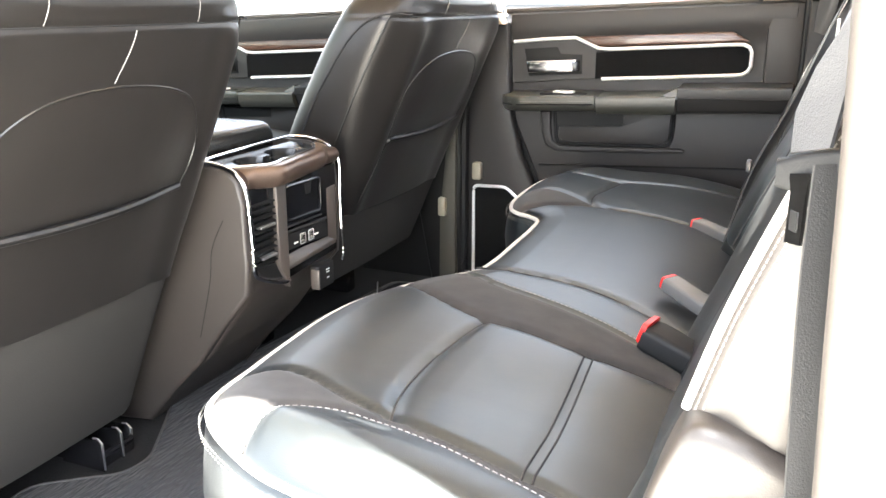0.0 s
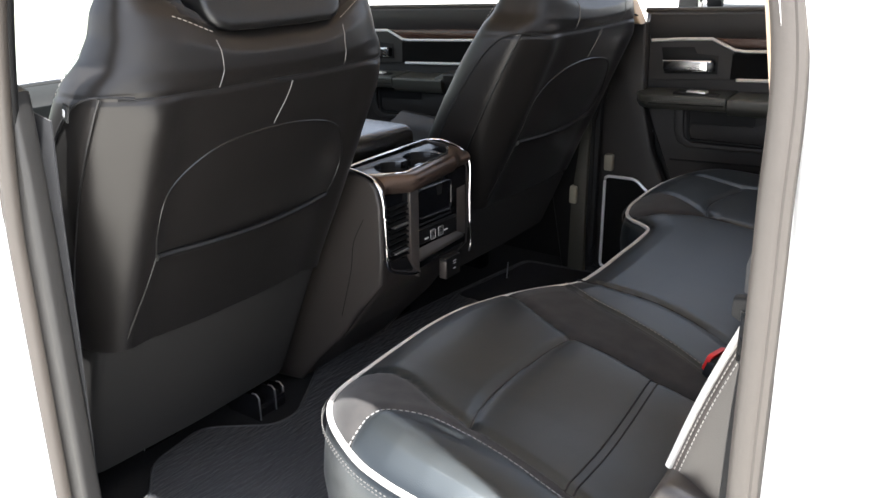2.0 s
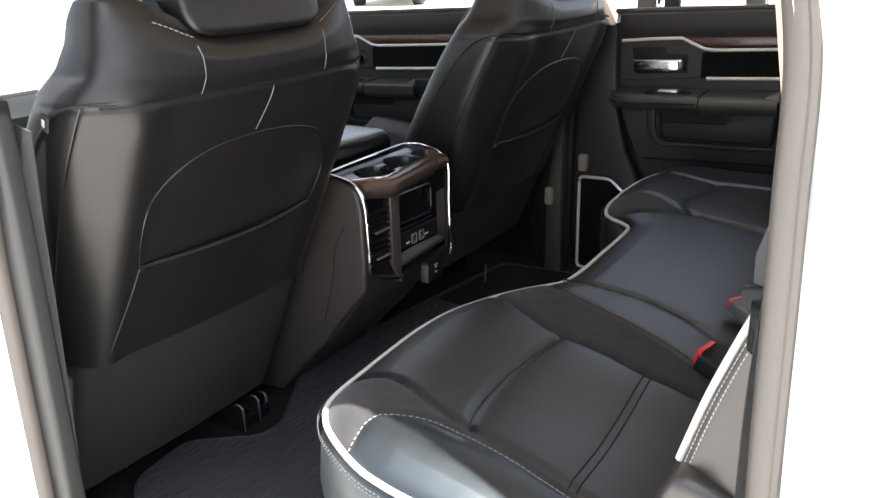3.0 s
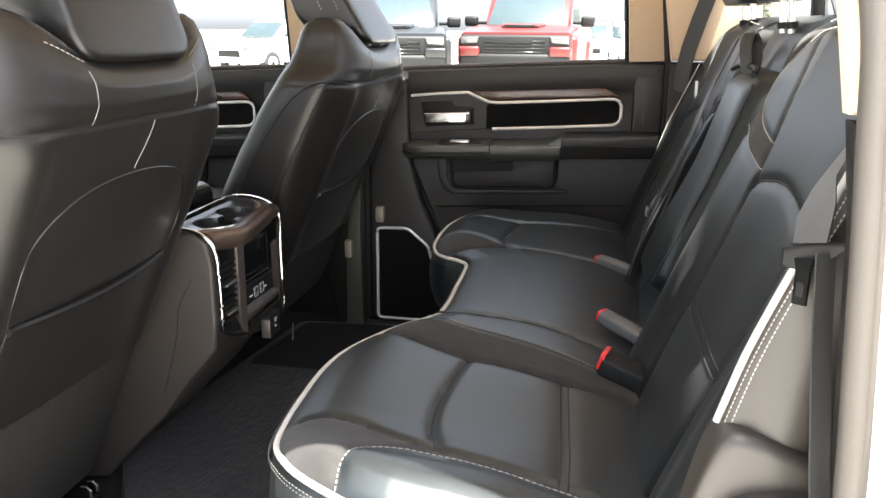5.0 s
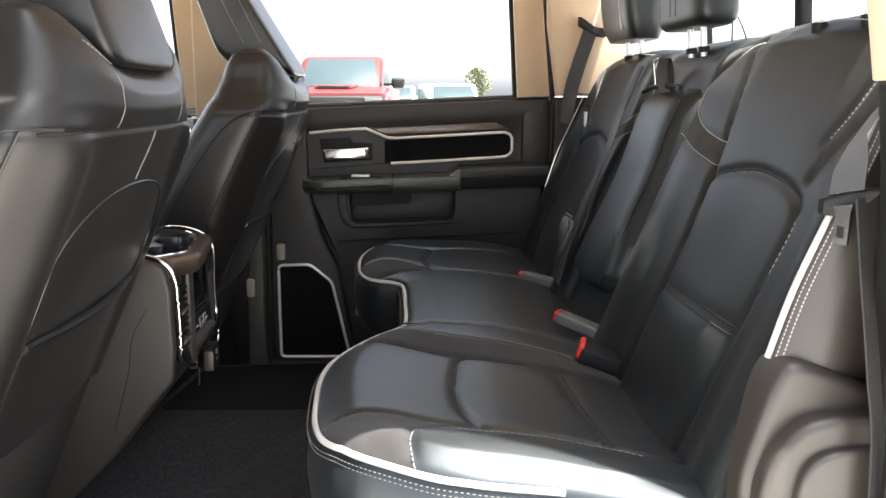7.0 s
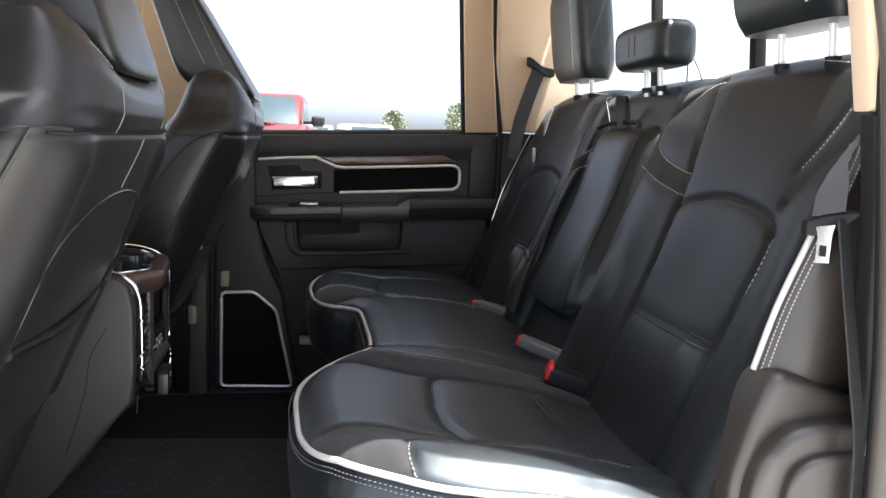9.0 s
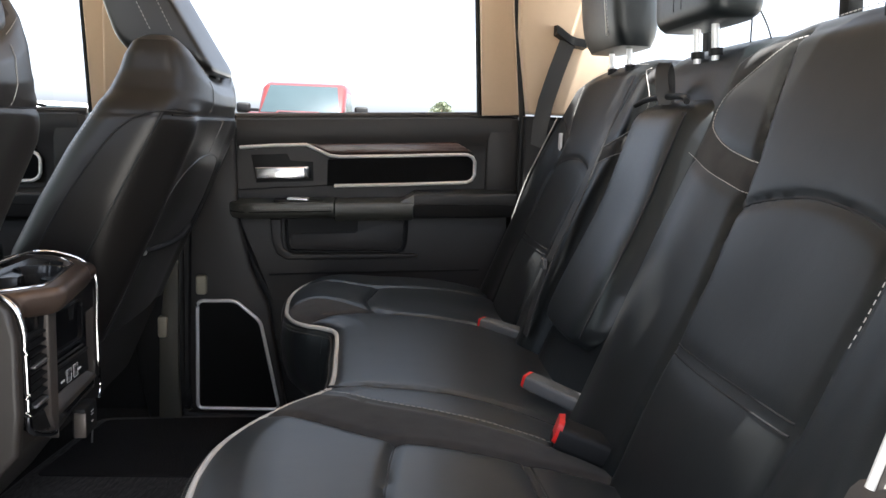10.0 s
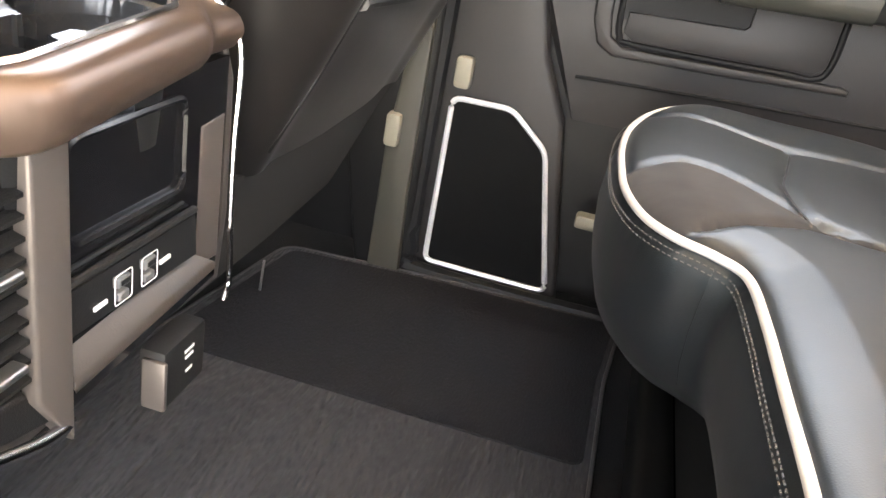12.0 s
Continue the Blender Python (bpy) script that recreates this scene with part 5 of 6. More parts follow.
for y in (1.192, 1.219):
    p = part("usb_port", tube([(CX + 0.001, yy, zz) for yy, zz in rounded_poly([(y - 0.0085, 1.1165), (y + 0.0085, 1.1165), (y + 0.0085, 1.0975), (y - 0.0085, 1.0975)], 0.002, 2)], 0.00035, closed=True, n=5, up=(1, 0, 0)), LABEL_WHITE, con, "usb port with white printed outline")
    part("socket", rbox(CX - 0.003, CX + 0.002, y - 0.006, y + 0.006, 1.1075, 1.1145, 0.001, 1), BUCKLE, p)
    part("socket", rbox(CX - 0.003, CX + 0.002, y - 0.005, y + 0.005, 1.0985, 1.1045, 0.001, 1), BUCKLE, p)
    part("socket_tongue", rbox(CX, CX + 0.0026, y - 0.004, y + 0.004, 1.1095, 1.1125, 0.0, 1), MATT_BLACK, p)
for y in (1.173, 1.240):
    part("print_bar", rbox(CX - 0.002, CX - 0.0005, y - 0.006, y + 0.006, 1.102, 1.1045, 0.0, 1), LABEL_WHITE, con)
flap = part("outlet_flap", rbox(CX - 0.008, CX + 0.012, 1.222, 1.276, 1.000, 1.046, 0.004, 2), MATT_BLACK, con, "black power outlet flap")
part("flap_edge", rbox(CX - 0.004, CX + 0.0135, 1.219, 1.2235, 1.002, 1.040, 0.002, 2), BAR_GREY, flap)
for z, w in ((1.034, 0.006), (1.029, 0.005), (1.018, 0.004)):
    part("print_bar", rbox(CX + 0.011, CX + 0.0125, 1.252 - w, 1.252 + w, z - 0.001, z + 0.001, 0.0, 1), LABEL_WHITE, flap)
part("side_seam", tube(smooth_line([(-0.79, 1.0365, 1.17), (-0.816, 1.0365, 1.12), (-0.826, 1.0365, 1.06), (-0.855, 1.0365, 0.96)], 6), 0.0007, n=6), MATT_BLACK, con)
lid = part("front_armrest_lid", rbox(-1.42, -0.875, 1.07, 1.33, 1.225, 1.292, 0.026, 5), LID_LEATHER)
tagged(lid, "black leather centre armrest lid between the front seats", "armrest")
clip = part("harness_clip", tube(smooth_line([(-0.90, 1.765, 0.782), (-0.899, 1.766, 0.805), (-0.898, 1.767, 0.828)], 4), 0.0018, n=6), STEEL)
tagged(clip, "thin bright metal rod under the front seat", "rod")


# ---------------------------------------------------------------- front seats
def front_seat(name, label):
    """Built about its own middle line (y = 0), rear of the backrest on the slanted plane."""
    s = thing(name, label, "front seat", "front seats")

    def rx(z):
        return -0.772 + 0.43 * (z - 1.246) if z < 1.48 else float(np.interp(z, [1.48, 1.51, 1.55, 1.58, 1.60, 1.612, 1.62], [-0.6714, -0.666, -0.667, -0.675, -0.686, -0.695, -0.712]))
    LEVELS = [1.092, 1.105, 1.16, 1.25, 1.34, 1.42, 1.48, 1.50, 1.52, 1.55, 1.58, 1.60, 1.612, 1.62]
    WIDE = [0.236, 0.238, 0.244, 0.260, 0.272, 0.275, 0.273, 0.263, 0.247, 0.236, 0.231, 0.224, 0.204, 0.150]
    DEEP = [0.175, 0.195, 0.21, 0.222, 0.214, 0.202, 0.188, 0.180, 0.168, 0.154, 0.136, 0.112, 0.088, 0.050]
    zs = np.r_[1.092, np.linspace(1.10, 1.46, 25), np.linspace(1.466, 1.49, 9), np.linspace(1.497, 1.60, 20), 1.604, 1.608, 1.612, 1.615, 1.618, 1.62]

    def power(z):
        """Squarer corners low down, rounder ones at the shoulders."""
        return float(np.interp(z, [1.10, 1.22, 1.36], [0.38, 0.42, 0.50]))

    def size(z):
        return float(np.interp(z, LEVELS, WIDE)), float(np.interp(z, LEVELS, DEEP))

    def seam_depth(z):
        return 0.003 * math.exp(-(((z - 1.480) / 0.004) ** 2)) + 0.0025 * math.exp(-abs(z - 1.480) / 0.018)

    def swell(y, z):
        """Slack pocket, soft bolster ridges and the scoop for the headrest on the rear face."""
        o = -seam_depth(z)
        if 1.25 < z < 1.42 and abs(y) < 0.185:
            o += 0.010 * math.sin((z - 1.25) / 0.17 * math.pi) * (1 - (abs(y) / 0.185) ** 4)
        o += 0.021 * math.exp(-(((abs(y) - 0.212) / 0.032) ** 2)) * min(1.0, (1.50 - z) / 0.05 if z < 1.50 else 0.0)
        return o

    def dip(y, z):
        return 0.060 * math.exp(-((y / 0.155) ** 4)) * max(0.0, min(1.0, (z - 1.49) / 0.12))

    def back(y, z, lift=0.0):
        """The point of the rear face at height z, lifted off the cover."""
        w, d = size(z)
        q = min(0.999, (abs(y) / w) ** (1 / power(z)))
        c = math.sqrt(1 - q * q) ** power(z)
        x = d / 2 * c + (swell(y, z) - 0.020 * (abs(y) / w) ** 2.4) * c
        return np.array((rx(z) - d / 2 + x + lift, y, z - dip(y, z)))

    def ring(z):
        w, d = size(z)
        out, n = [], 104
        for k in range(n):
            a = 2 * math.pi * (k + 0.5) / n
            c, q = math.cos(a), math.sin(a)
            rc = abs(c) ** power(z)
            y = w * math.copysign(abs(q) ** power(z), q)
            x = d / 2 * math.copysign(rc, c)
            if c > 0:
                x += (swell(y, z) - 0.020 * (abs(y) / w) ** 2.4) * rc
            out.append((rx(z) - d / 2 + x, y * (1 - 0.6 * seam_depth(z) / w), z - dip(y, z)))
        return out
    body = part("backrest", fix(loft([ring(z) for z in zs])), FRONT_COVER, s, "black leather backrest")
    co = np.array([tuple(v.co) for v in body.data.vertices])
    set_mask(body, np.where((np.abs(co[:, 1]) < 0.165) & (co[:, 2] > 1.30), (co[:, 2] + 0.040 * np.exp(-((co[:, 1] / 0.155) ** 4)) * np.clip((co[:, 2] - 1.45) / 0.11, 0, 1)) - 1.588, -0.01))
    # felt board under the leather
    rr = []
    for z, w, d in ((0.832, 0.224, 0.10), (0.840, 0.230, 0.12), (0.93, 0.232, 0.15), (1.03, 0.232, 0.16), (1.094, 0.233, 0.17)):
        rr.append([(rx(z) - 0.010 - d / 2 + q[0], q[1], z) for q in rounded_poly([(-d / 2, -w), (d / 2 - 0.022, -w), (d / 2 - 0.006, -w * 0.93), (d / 2, 0), (d / 2 - 0.006, w * 0.93), (d / 2 - 0.022, w), (-d / 2, w)], 0.02, 4)])
    part("lower_back_panel", fix(loft(rr)), FELT, s, "grey felt panel low on the back")
    # seams and pocket edge
    part("cross_seam", tube([back(y, 1.480, -0.001) for y in np.linspace(-0.250, 0.250, 34)], 0.0016, n=6), DARK_THREAD, s)
    for sg in (-1, 1):
        part("yoke_seam", tube([back(sg * (0.122 - 0.004 * math.sin((z - 1.48) / 0.095 * math.pi)), z, 0.0004) for z in np.linspace(1.482, 1.568, 10)], 0.0006, n=6), GREY_THREAD, s)
        part("yoke_stitching", dashes([back(sg * y, 1.583, 0.001) for y in np.linspace(0.122, 0.178, 10)], 0.004, 0.003, 0.0006), THREAD, s)

        def flank(dx, z):
            w, d = size(z)
            c = min(1.0, abs((d / 2 - dx) / (d / 2)) ** (1 / power(z)))
            return np.array((rx(z) - dx, sg * (w * (1 - c * c) ** (power(z) / 2) + 0.0006), z))
        part("side_seam", tube(smooth_line([flank(0.020, 1.484), flank(0.052, 1.4855), flank(0.084, 1.478), flank(0.106, 1.458), flank(0.122, 1.425), flank(0.143, 1.349), flank(0.156, 1.268), flank(0.160, 1.20)], 6), 0.0018, n=6), DARK_THREAD, s)
        part("side_seam", tube([flank(0.050 + 0.11 * (1.486 - z), z) for z in np.linspace(1.484, 1.14, 24)], 0.0017, n=6), FRONT_LEATHER, s)
        part("front_stitching", dashes(smooth_line([flank(0.138, 1.55), flank(0.160, 1.48), flank(0.182, 1.40), flank(0.200, 1.28)], 6), 0.004, 0.003, 0.0006), THREAD, s)
    pocket = smooth_line([(-0.179, 1.245), (-0.186, 1.29), (-0.176, 1.350), (-0.105, 1.399), (0.025, 1.408), (0.133, 1.385), (0.175, 1.33), (0.178, 1.28), (0.168, 1.245)], 6)
    part("pocket_edge", tube([back(p[0], p[1], 0.0) for p in pocket], 0.0018, n=6), FRONT_LEATHER, s)
    hem = smooth_line([(-0.179, 1.245), (-0.09, 1.247), (0.02, 1.248), (0.10, 1.25), (0.168, 1.252)], 6)
    part("pocket_hem", tube([back(p[0], p[1] - 0.006 * math.cos(p[0] * 8.4), 0.007 * max(0.0, math.cos(p[0] * 8.4))) for p in hem], 0.0060, n=8), FRONT_LEATHER, s, "rolled pocket hem")
    part("pocket_seam", tube([back(0.008 - 0.020 * ((1.474 - z) / 0.06) ** 1.5, z, 0.0003) for z in np.linspace(1.474, 1.414, 8)], 0.0007, n=6), GREY_THREAD, s)
    low = smooth_line([(-0.179, 1.245), (-0.188, 1.20), (-0.200, 1.15), (-0.206, 1.115)], 5)
    part("panel_seam", tube([back(p[0], p[1], 0.0) for p in low], 0.0018, n=6), FRONT_LEATHER, s)
    # headrest: a wedge that leans forward, rounded at both ends
    prof = rounded_poly([(-0.830, 1.580), (-0.664, 1.552), (-0.808, 1.790), (-0.856, 1.842), (-0.908, 1.810)], [0.05, 0.028, 0.06, 0.05, 0.05], 6)
    mid = np.mean(prof, axis=0)
    rr = []
    for u in (-1.0, -0.985, -0.95, -0.88, -0.75, -0.4, 0.0, 0.4, 0.75, 0.88, 0.95, 0.985, 1.0):
        f = 0.80 + 0.20 * (1 - abs(u) ** 9) ** 0.5
        rr.append([((mid + (q - mid) * f)[0], 0.128 * u, (mid + (q - mid) * f)[1]) for q in prof])
    h = part("headrest", fix(loft(rr)), FRONT_LEATHER, s, "black leather headrest leaning forward")
    for sg in (-1, 1):
        part("post", tube([(-0.712, sg * 0.06, 1.545), (-0.722, sg * 0.06, 1.63)], 0.006, n=8), CHROME, h)
        part("post_guide", rbox(-0.735, -0.694, sg * 0.06 - 0.024, sg * 0.06 + 0.024, 1.535, 1.570, 0.005, 2), MATT_BLACK, s, "black plastic post guide")
        for inset, th in ((0.030, 0.0007), (0.066, 0.0005)):
            ln = [(-0.806 + inset, 1.625), (-0.838 + inset, 1.69), (-0.868 + inset, 1.76), (-0.872 + inset, 1.80)]
            part("stitching", dashes(smooth_line([(x, sg * 0.1285, z) for x, z in ln], 6), 0.004, 0.003, th), THREAD, h)
    # cushion and base
    rr = []
    for k in range(12):
        u = k / 11
        x = -1.00 - 0.40 * u
        z = 1.10 + 0.05 * u
        w = 0.27 - 0.02 * abs(2 * u - 1) ** 4
        rr.append([(x, q[0], q[1]) for q in rounded_poly([(-w, z - 0.13), (w, z - 0.13), (w, z + 0.045), (w * 0.7, z + 0.01), (-w * 0.7, z + 0.01), (-w, z + 0.045)], 0.03, 4)])
    part("cushion", fix(loft(rr)), FRONT_LEATHER, s, "black leather seat cushion")
    part("seat_pan", rbox(-1.38, -1.02, -0.22, 0.22, 0.86, 0.99, 0.02, 2), MATT_BLACK, s)
    for sg in (-1, 1):
        r = part("seat_rail", rbox(-1.40, -1.08, sg * 0.19 - 0.022, sg * 0.19 + 0.022, FLOOR + 0.004, 0.845, 0.006, 2), GLOSS_BLACK, s, "black steel seat rail")
    return s


driver = front_seat("bucket_seat", "black leather driver seat seen from behind, grey felt low back")
driver.location = (0.0, 0.755, 0.0)
pas = copy_thing(driver, pose(0.072, 1.637, 0.0))
# the driver's headrest is tilted further back
for c in driver.children:
    if c.name.startswith("headrest"):
        c.matrix_basis = Matrix.Translation((-0.715, 0, 1.562)) @ Matrix.Rotation(radians(13), 4, "Y") @ Matrix.Translation((0.715, 0, -1.562))
# the passenger's felt panel ends higher
for c in pas.children:
    if c.name.startswith("lower_back_panel"):
        c.matrix_basis = Matrix.Translation((-0.837, 0, 1.094)) @ Matrix.Diagonal((0.62, 1, 0.62, 1)) @ Matrix.Translation((0.837, 0, -1.094))
tag = part("airbag_tag", prism([(-0.758, -0.288, 1.474), (-0.783, -0.279, 1.476), (-0.786, -0.279, 1.457), (-0.761, -0.290, 1.455)], (0.001, 0.0025, 0), 0.0), MATT_BLACK, driver, "small sewn black airbag tag")
part("print_bar", prism([(-0.765, -0.2882, 1.469), (-0.774, -0.285, 1.470), (-0.776, -0.285, 1.462), (-0.767, -0.2885, 1.461)], (0.0002, 0.001, 0), 0.0), LABEL_WHITE, tag)
tagged(pas, "black leather passenger seat with side seams, set slightly further back")
anch = thing("floor_bracket", "black steel bracket on the floor behind the driver seat", "bracket")
part("plate", prism([(-1.130, 0.683, FLOOR + 0.002), (-1.046, 0.683, FLOOR + 0.002), (-1.050, 0.683, FLOOR + 0.026), (-1.085, 0.683, FLOOR + 0.032), (-1.130, 0.683, FLOOR + 0.020)], (0, 0.080, 0), 0.005, 2), GLOSS_BLACK, anch)
# Thin bright steel tube laid along the plate's edges.
part("bright_edge", tube([(-1.044, 0.684, FLOOR + 0.006), (-1.048, 0.685, FLOOR + 0.026), (-1.050, 0.720, FLOOR + 0.0275), (-1.050, 0.755, FLOOR + 0.0275)], 0.0010, n=6), STEEL, anch, "bright steel edge")
part("stud", loft([superring(-1.090, 0.800, r, r, FLOOR + h, 16, 2.0) for r, h in ((0.013, 0.002), (0.013, 0.008), (0.008, 0.009), (0.008, 0.020), (0.003, 0.022))]), GLOSS_BLACK, anch)

track = thing("seat_track", "black steel seat track end with bright edges", "seat track")
part("channel", rbox(-1.08, -0.948, 0.882, 0.958, FLOOR + 0.003, 0.798, 0.006, 2), GLOSS_BLACK, track)
for y, x, h in ((0.880, -0.942, 0.060), (0.927, -0.947, 0.056), (0.957, -0.955, 0.048)):
    part("side_plate", prism([(x, y - 0.002, FLOOR + 0.003), (x, y - 0.002, FLOOR + h - 0.006), (x - 0.008, y - 0.002, FLOOR + h), (x - 0.09, y - 0.002, FLOOR + h - 0.01), (x - 0.09, y - 0.002, FLOOR + 0.003)], (0, 0.003, 0), 0.001, 1), GLOSS_BLACK, track)
    part("bright_edge", tube([(x + 0.001, y, FLOOR + 0.006), (x + 0.001, y, FLOOR + h - 0.006), (x - 0.008, y, FLOOR + h + 0.001), (x - 0.018, y, FLOOR + h)], 0.0016, n=6, up=(0, 1, 0)), STEEL, track, "bright steel edge")

fbelt = thing("front_seat_belt", "grey front belt hanging beside the driver seat", "seat belt")
part("webbing", ribbon(smooth_line([(-0.774, 0.440, 1.468), (-0.776, 0.440, 1.44), (-0.784, 0.440, 1.35), (-0.80, 0.442, 1.15), (-0.82, 0.445, 0.95)], 5), (0.018, 0.003, -0.006), 0.0012), BRIGHT_WEBBING, fbelt)

# ---------------------------------------------------------------- floor mats
def mat_mesh(poly, z):
    bm = prism([(x, y, z) for x, y in poly], (0, 0, 0.012), 0.004, 2, both=False)
    return bm


MATP = [(-0.40, 0.47), (-0.395, 0.60), (-0.42, 1.20), (-0.42, 1.78), (-0.405, 1.96), (-0.72, 1.945), (-0.93, 1.925), (-0.972, 1.60), (-0.995, 1.35), (-1.01, 1.13), (-0.955, 1.04), (-0.892, 0.93), (-0.90, 0.875), (-0.94, 0.845), (-1.01, 0.79), (-0.99, 0.66), (-0.915, 0.60), (-0.90, 0.50), (-0.86, 0.46)]
mp = [tuple(q) for q in rounded_poly(MATP, 0.03, 4)]
matt = thing("floor_mat", "ribbed black carpet mat across the rear footwell", "floor mat")
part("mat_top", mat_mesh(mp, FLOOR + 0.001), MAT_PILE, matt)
# Far part of the mat: a darker, smoother sheet with a straight border.
part("far_mat_panel", prism([(x, y, FLOOR + 0.010) for x, y in rounded_poly([(-0.43, 1.59), (-0.43, 1.775), (-0.415, 1.945), (-0.72, 1.932), (-0.915, 1.912), (-0.955, 1.60)], 0.02, 4)], (0, 0, 0.005), 0.0015, 1, both=False), DARK_PILE, matt, "darker, smoother far part of the mat")
part("binding", tube([(x, y, FLOOR + 0.011) for x, y in mp], 0.0032, closed=True, n=6), BRIGHT_WEBBING, matt, "worn grey sewn edge")
fold = thing("under_seat_tray", "black folding tray lip under the rear bench", "storage tray")
part("lip", rbox(-0.385, -0.34, 0.55, 1.86, FLOOR + 0.002, 0.83, 0.012, 3), MATT_BLACK, fold)
part("panel", rbox(-0.345, -0.318, 0.58, 1.84, 0.832, 0.975, 0.01, 2), MATT_BLACK, fold)

# ---------------------------------------------------------------- the lot outside
def wheel(parent, x, y, r, w):
    t = part("wheel", tube([(x, y - w / 2, r), (x, y - w / 4, r), (x, y + w / 4, r), (x, y + w / 2, r)], r, n=28, up=(0, 0, 1)), TYRE, parent, "black tyre")
    part("rim", tube([(x, y - w / 2 - 0.01, r), (x, y + w / 2 + 0.01, r)], r * 0.58, n=20), SATIN, t)
    part("hub", tube([(x, y - w / 2 - 0.03, r), (x, y + w / 2 + 0.03, r)], r * 0.18, n=12), MATT_BLACK, t)


def box_part(name, parent, paint, pts, y0, y1, r=0.05, label="", seg=3):
    """A side outline (x, z) pushed across the vehicle from y0 to y1."""
    return part(name, prism([(x, y0, z) for x, z in pts], (0, y1 - y0, 0), r, seg), paint, parent, label)


def pickup(label, paint):
    """A crew-cab pickup; its nose points along -x, wheels on z = 0."""
    v = thing("pickup_truck", label, "pickup truck", "parked vehicles")
    box_part("body", v, paint, [(-2.72, 0.62), (-2.80, 0.95), (-2.74, 1.26), (-2.3, 1.33), (-1.35, 1.385), (-1.2, 1.38), (2.9, 1.36), (2.95, 0.70), (2.0, 0.55), (-2.0, 0.55)], -1.0, 1.0, 0.09)
    box_part("cab", v, paint, [(-1.38, 1.28), (-0.66, 1.92), (-0.30, 2.00), (0.95, 2.00), (1.20, 1.88), (1.30, 1.30)], -0.83, 0.83, 0.12)
    part("windscreen", prism([(-1.31, -0.76, 1.345), (-0.71, -0.66, 1.89), (-0.71, 0.66, 1.89), (-1.31, 0.76, 1.345)], (-0.05, 0, 0.045), 0.02, 2), CAR_GLASS, v, "dark windscreen")
    for s in (-1, 1):
        part("side_window", prism([(-0.95, s * 0.82, 1.38), (-0.52, s * 0.80, 1.84), (0.92, s * 0.80, 1.84), (1.08, s * 0.82, 1.38)], (0, s * 0.03, 0), 0.01, 1), CAR_GLASS, v)
        part("fender", rbox(-2.60, -1.30, s * 0.98 - 0.10, s * 0.98 + 0.10, 0.66, 1.20, 0.09, 3), paint, v)
        part("rear_fender", rbox(1.25, 2.60, s * 0.98 - 0.09, s * 0.98 + 0.09, 0.66, 1.10, 0.09, 3), paint, v)
        m = part("mirror", rbox(-1.02, -0.84, s * 1.14 - 0.13, s * 1.14 + 0.13, 1.36, 1.56, 0.05, 3), MATT_BLACK, v, "black door mirror")
        part("mirror_arm", rbox(-0.98, -0.88, s * 0.95 - 0.10, s * 0.95 + 0.10, 1.40, 1.46, 0.02, 2), MATT_BLACK, m)
        part("headlamp", prism([(-2.88, s * 0.62, 1.19), (-2.88, s * 0.95, 1.18), (-2.88, s * 0.95, 1.06), (-2.88, s * 0.66, 1.08)], (0.12, 0, 0), 0.02, 2), LAMP_GLASS, v, "clear headlamp")
        wheel(v, -1.90, s * 0.90, 0.44, 0.30)
        wheel(v, 1.95, s * 0.90, 0.44, 0.30)
    part("grille", rbox(-2.86, -2.70, -0.97, 0.97, 0.86, 1.215, 0.05, 3), MATT_BLACK, v, "black grille")
    for k in range(4):
        part("grille_bar", rbox(-2.875, -2.86, -0.54, 0.54, 0.91 + 0.062 * k, 0.935 + 0.062 * k, 0.006, 1), GLOSS_BLACK, v)
    part("badge_plate", rbox(-2.89, -2.875, -0.34, 0.34, 1.075, 1.155, 0.01, 2), PLASTIC, v, "plain dark badge plate")
    part("bumper", rbox(-2.92, -2.62, -0.98, 0.98, 0.50, 0.90, 0.07, 3), MATT_BLACK, v, "black bumper")
    for s in (-1, 1):
        part("bumper_corner", rbox(-2.93, -2.66, s * 0.80 - 0.19, s * 0.80 + 0.19, 0.84, 1.02, 0.05, 3), paint, v)
    part("number_plate", rbox(-2.94, -2.918, -0.16, 0.16, 0.58, 0.70, 0.01, 1), LABEL_WHITE, v, "blank white plate")
    part("hood_scoop", prism([(-2.2, -0.34, 1.335), (-1.6, -0.40, 1.37), (-1.6, 0.40, 1.37), (-2.2, 0.34, 1.335)], (0, 0, 0.055), 0.02, 2), paint, v)
    part("scoop_mouth", rbox(-2.245, -2.18, -0.28, 0.28, 1.335, 1.395, 0.01, 1), MATT_BLACK, v)
    return v


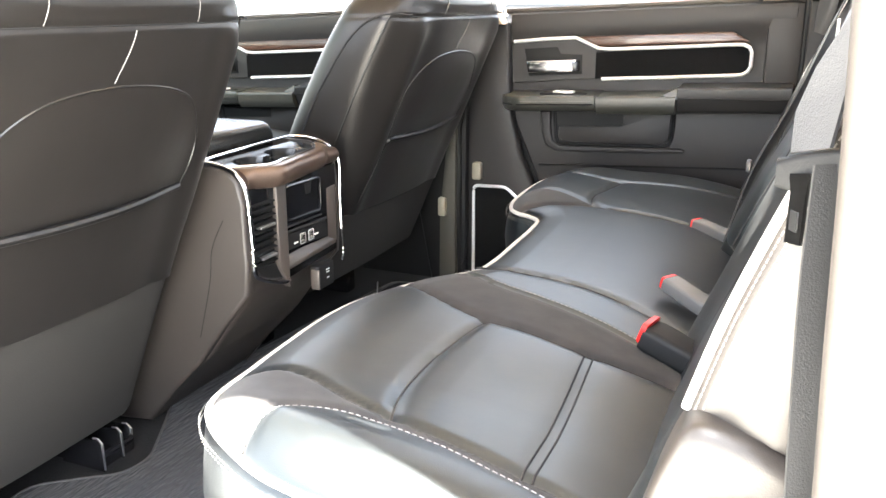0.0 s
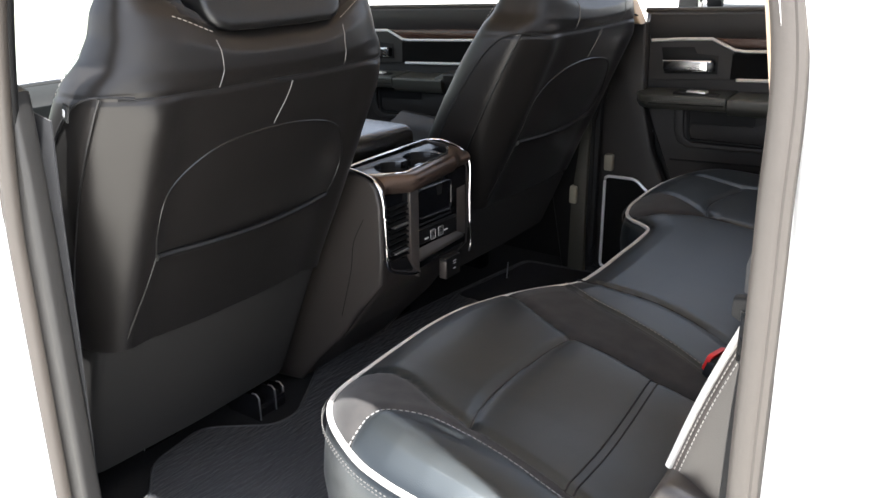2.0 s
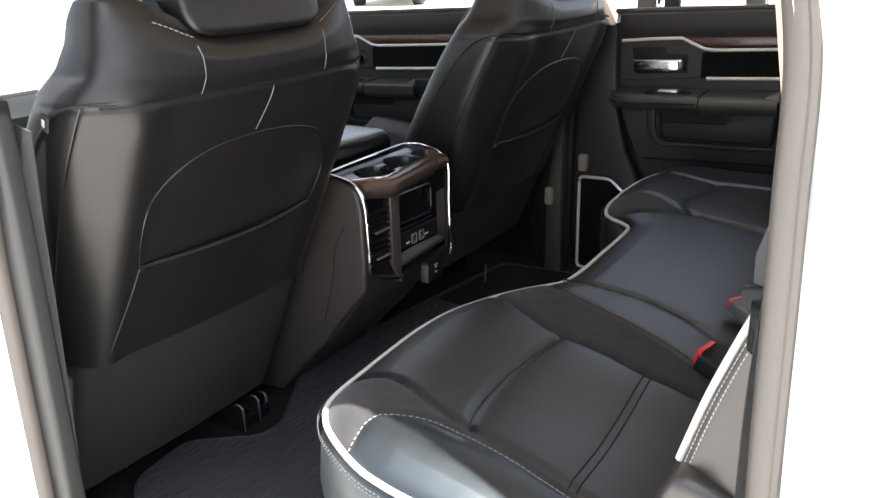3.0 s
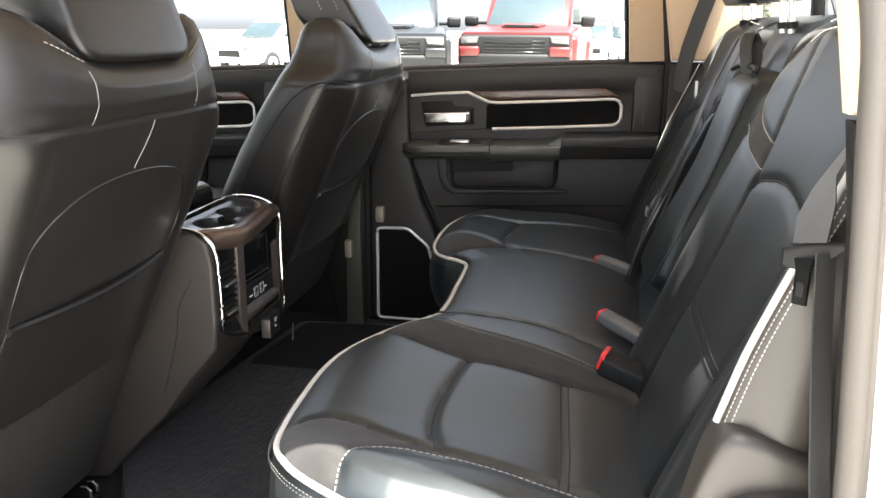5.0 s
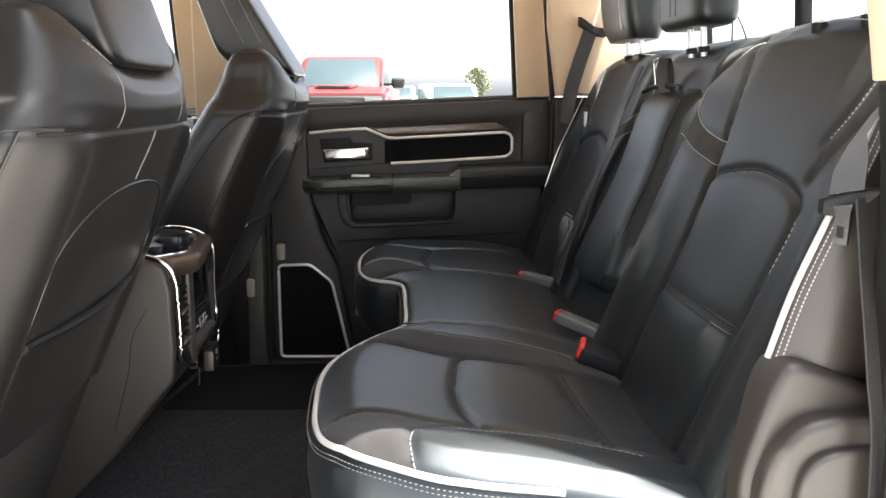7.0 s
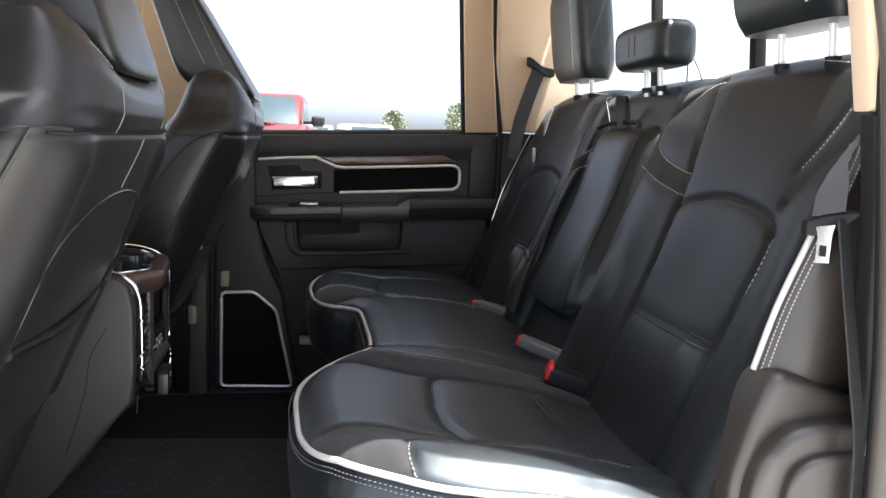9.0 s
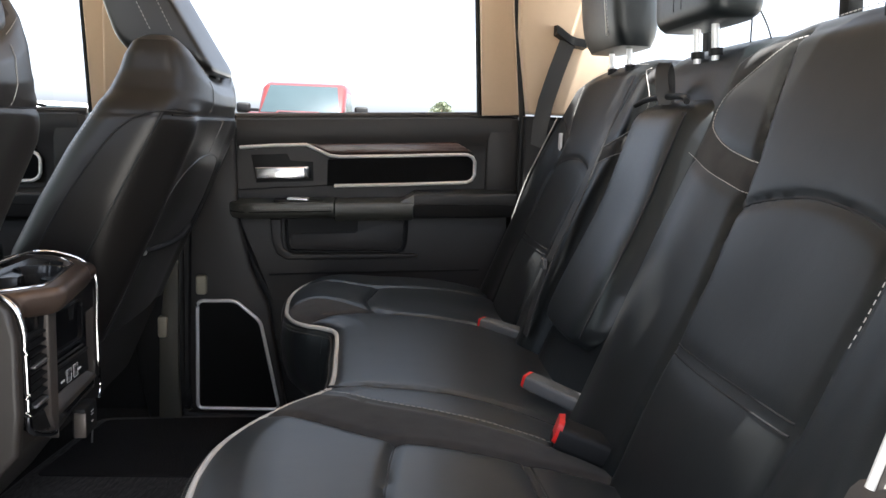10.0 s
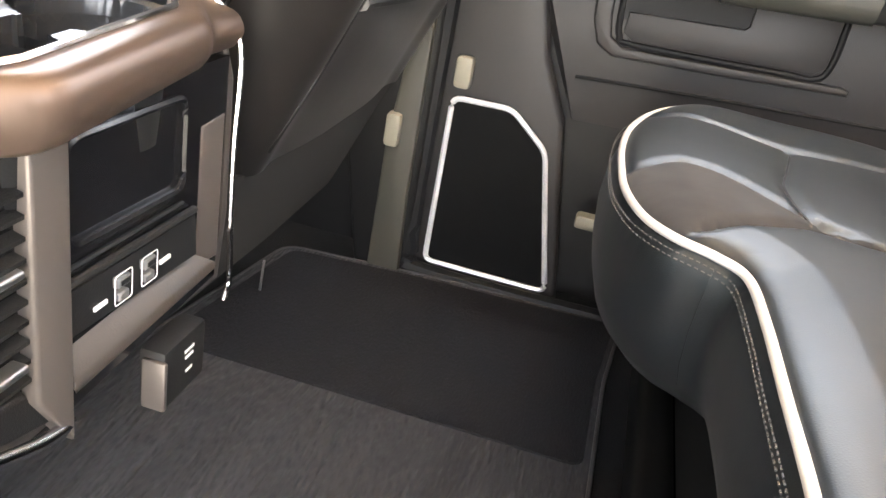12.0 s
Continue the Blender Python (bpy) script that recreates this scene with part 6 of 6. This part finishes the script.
def suv(label, paint):
    v = thing("parked_car", label, "car", "parked vehicles")
    box_part("body", v, paint, [(-2.25, 0.35), (-2.32, 0.72), (-2.15, 0.90), (-1.15, 1.02), (2.2, 1.08), (2.3, 0.55), (2.15, 0.35)], -0.92, 0.92, 0.1)
    box_part("cabin", v, paint, [(-1.15, 1.0), (-0.45, 1.55), (-0.2, 1.62), (1.7, 1.62), (2.15, 1.08)], -0.78, 0.78, 0.1)
    part("windscreen", prism([(-1.10, -0.66, 1.08), (-0.52, -0.60, 1.52), (-0.52, 0.60, 1.52), (-1.10, 0.66, 1.08)], (-0.04, 0, 0.04), 0.02, 2), CAR_GLASS, v)
    for s in (-1, 1):
        part("side_window", prism([(-0.75, s * 0.77, 1.10), (-0.32, s * 0.76, 1.50), (1.62, s * 0.76, 1.50), (1.90, s * 0.77, 1.12)], (0, s * 0.03, 0), 0.01, 1), CAR_GLASS, v)
        part("headlamp", rbox(-2.33, -2.15, s * 0.70 - 0.18, s * 0.70 + 0.18, 0.70, 0.84, 0.03, 2), LAMP_GLASS, v)
        wheel(v, -1.45, s * 0.82, 0.34, 0.24)
        wheel(v, 1.45, s * 0.82, 0.34, 0.24)
    part("grille", rbox(-2.35, -2.2, -0.42, 0.42, 0.52, 0.72, 0.03, 2), MATT_BLACK, v)
    return v


# noses towards the open truck (-y)
red = pickup("red pickup truck with black grille and hood scoop, parked", RED_PAINT)
red.matrix_world = pose(-1.75, 18.6, GROUND, 0, 0, 88) @ Matrix.Scale(1.05, 4)
blackp = pickup("black pickup truck, parked in the row", BLACK_PAINT)
blackp.matrix_world = pose(-4.55, 17.6, GROUND, 0, 0, 101) @ Matrix.Scale(1.03, 4)
for x, y, a, lab in ((0.9, 26.5, 96, "white car parked in the far row"), (-0.9, 34.0, 90, "white car parked behind the red pickup"), (-14.0, 20.5, 110, "white car parked at the end of the row")):
    c = suv(lab, WHITE)
    c.matrix_world = pose(x, y, GROUND, 0, 0, a)
c = suv("white car parked across the lot", WHITE)
c.matrix_world = pose(-10.5, 26.0, GROUND, 0, 0, 70)


def tree(x, y, h, seed):
    rnd = random.Random(seed)
    t = thing("tree", "small green tree at the edge of the lot", "tree", "trees beyond the lot")
    limbs = [tube([(0, 0, 0), (0.05, 0, h * 0.3), (0.0, 0.05, h * 0.7)], 0.16, n=8)]
    for k in range(7):
        a = k * 0.9
        limbs.append(tube([(0, 0, h * (0.32 + 0.05 * k)), (math.cos(a) * h * 0.13, math.sin(a) * h * 0.13, h * (0.45 + 0.05 * k)), (math.cos(a) * h * 0.24, math.sin(a) * h * 0.24, h * (0.55 + 0.05 * k))], 0.06, n=6))
    part("trunk", join(*limbs), BARK, t)
    V, F = [], []
    for k in range(2600):
        a, u = rnd.uniform(0, 6.283), rnd.random() ** 0.5
        zz = rnd.uniform(-1, 1)
        rad = h * 0.34 * u * math.sqrt(max(0, 1 - zz * zz)) * (0.75 + 0.35 * math.sin(3 * a + 2 * zz + seed))
        c = Vector((math.cos(a) * rad, math.sin(a) * rad, h * 0.66 + zz * h * 0.34))
        d1, d2 = Vector((rnd.uniform(-1, 1), rnd.uniform(-1, 1), rnd.uniform(-1, 1))) * h * 0.03, Vector((rnd.uniform(-1, 1), rnd.uniform(-1, 1), rnd.uniform(-1, 1))) * h * 0.03
        o = len(V)
        V += [c - d1, c + d2, c + d1, c - d2]
        F.append((o, o + 1, o + 2, o + 3))
    part("crown", (V, F), LEAF, t, smooth=False)
    t.location = (x, y, GROUND)
    return t


tree(5.6, 74.0, 3.5, 3)
tree(12.2, 80.0, 4.6, 8)
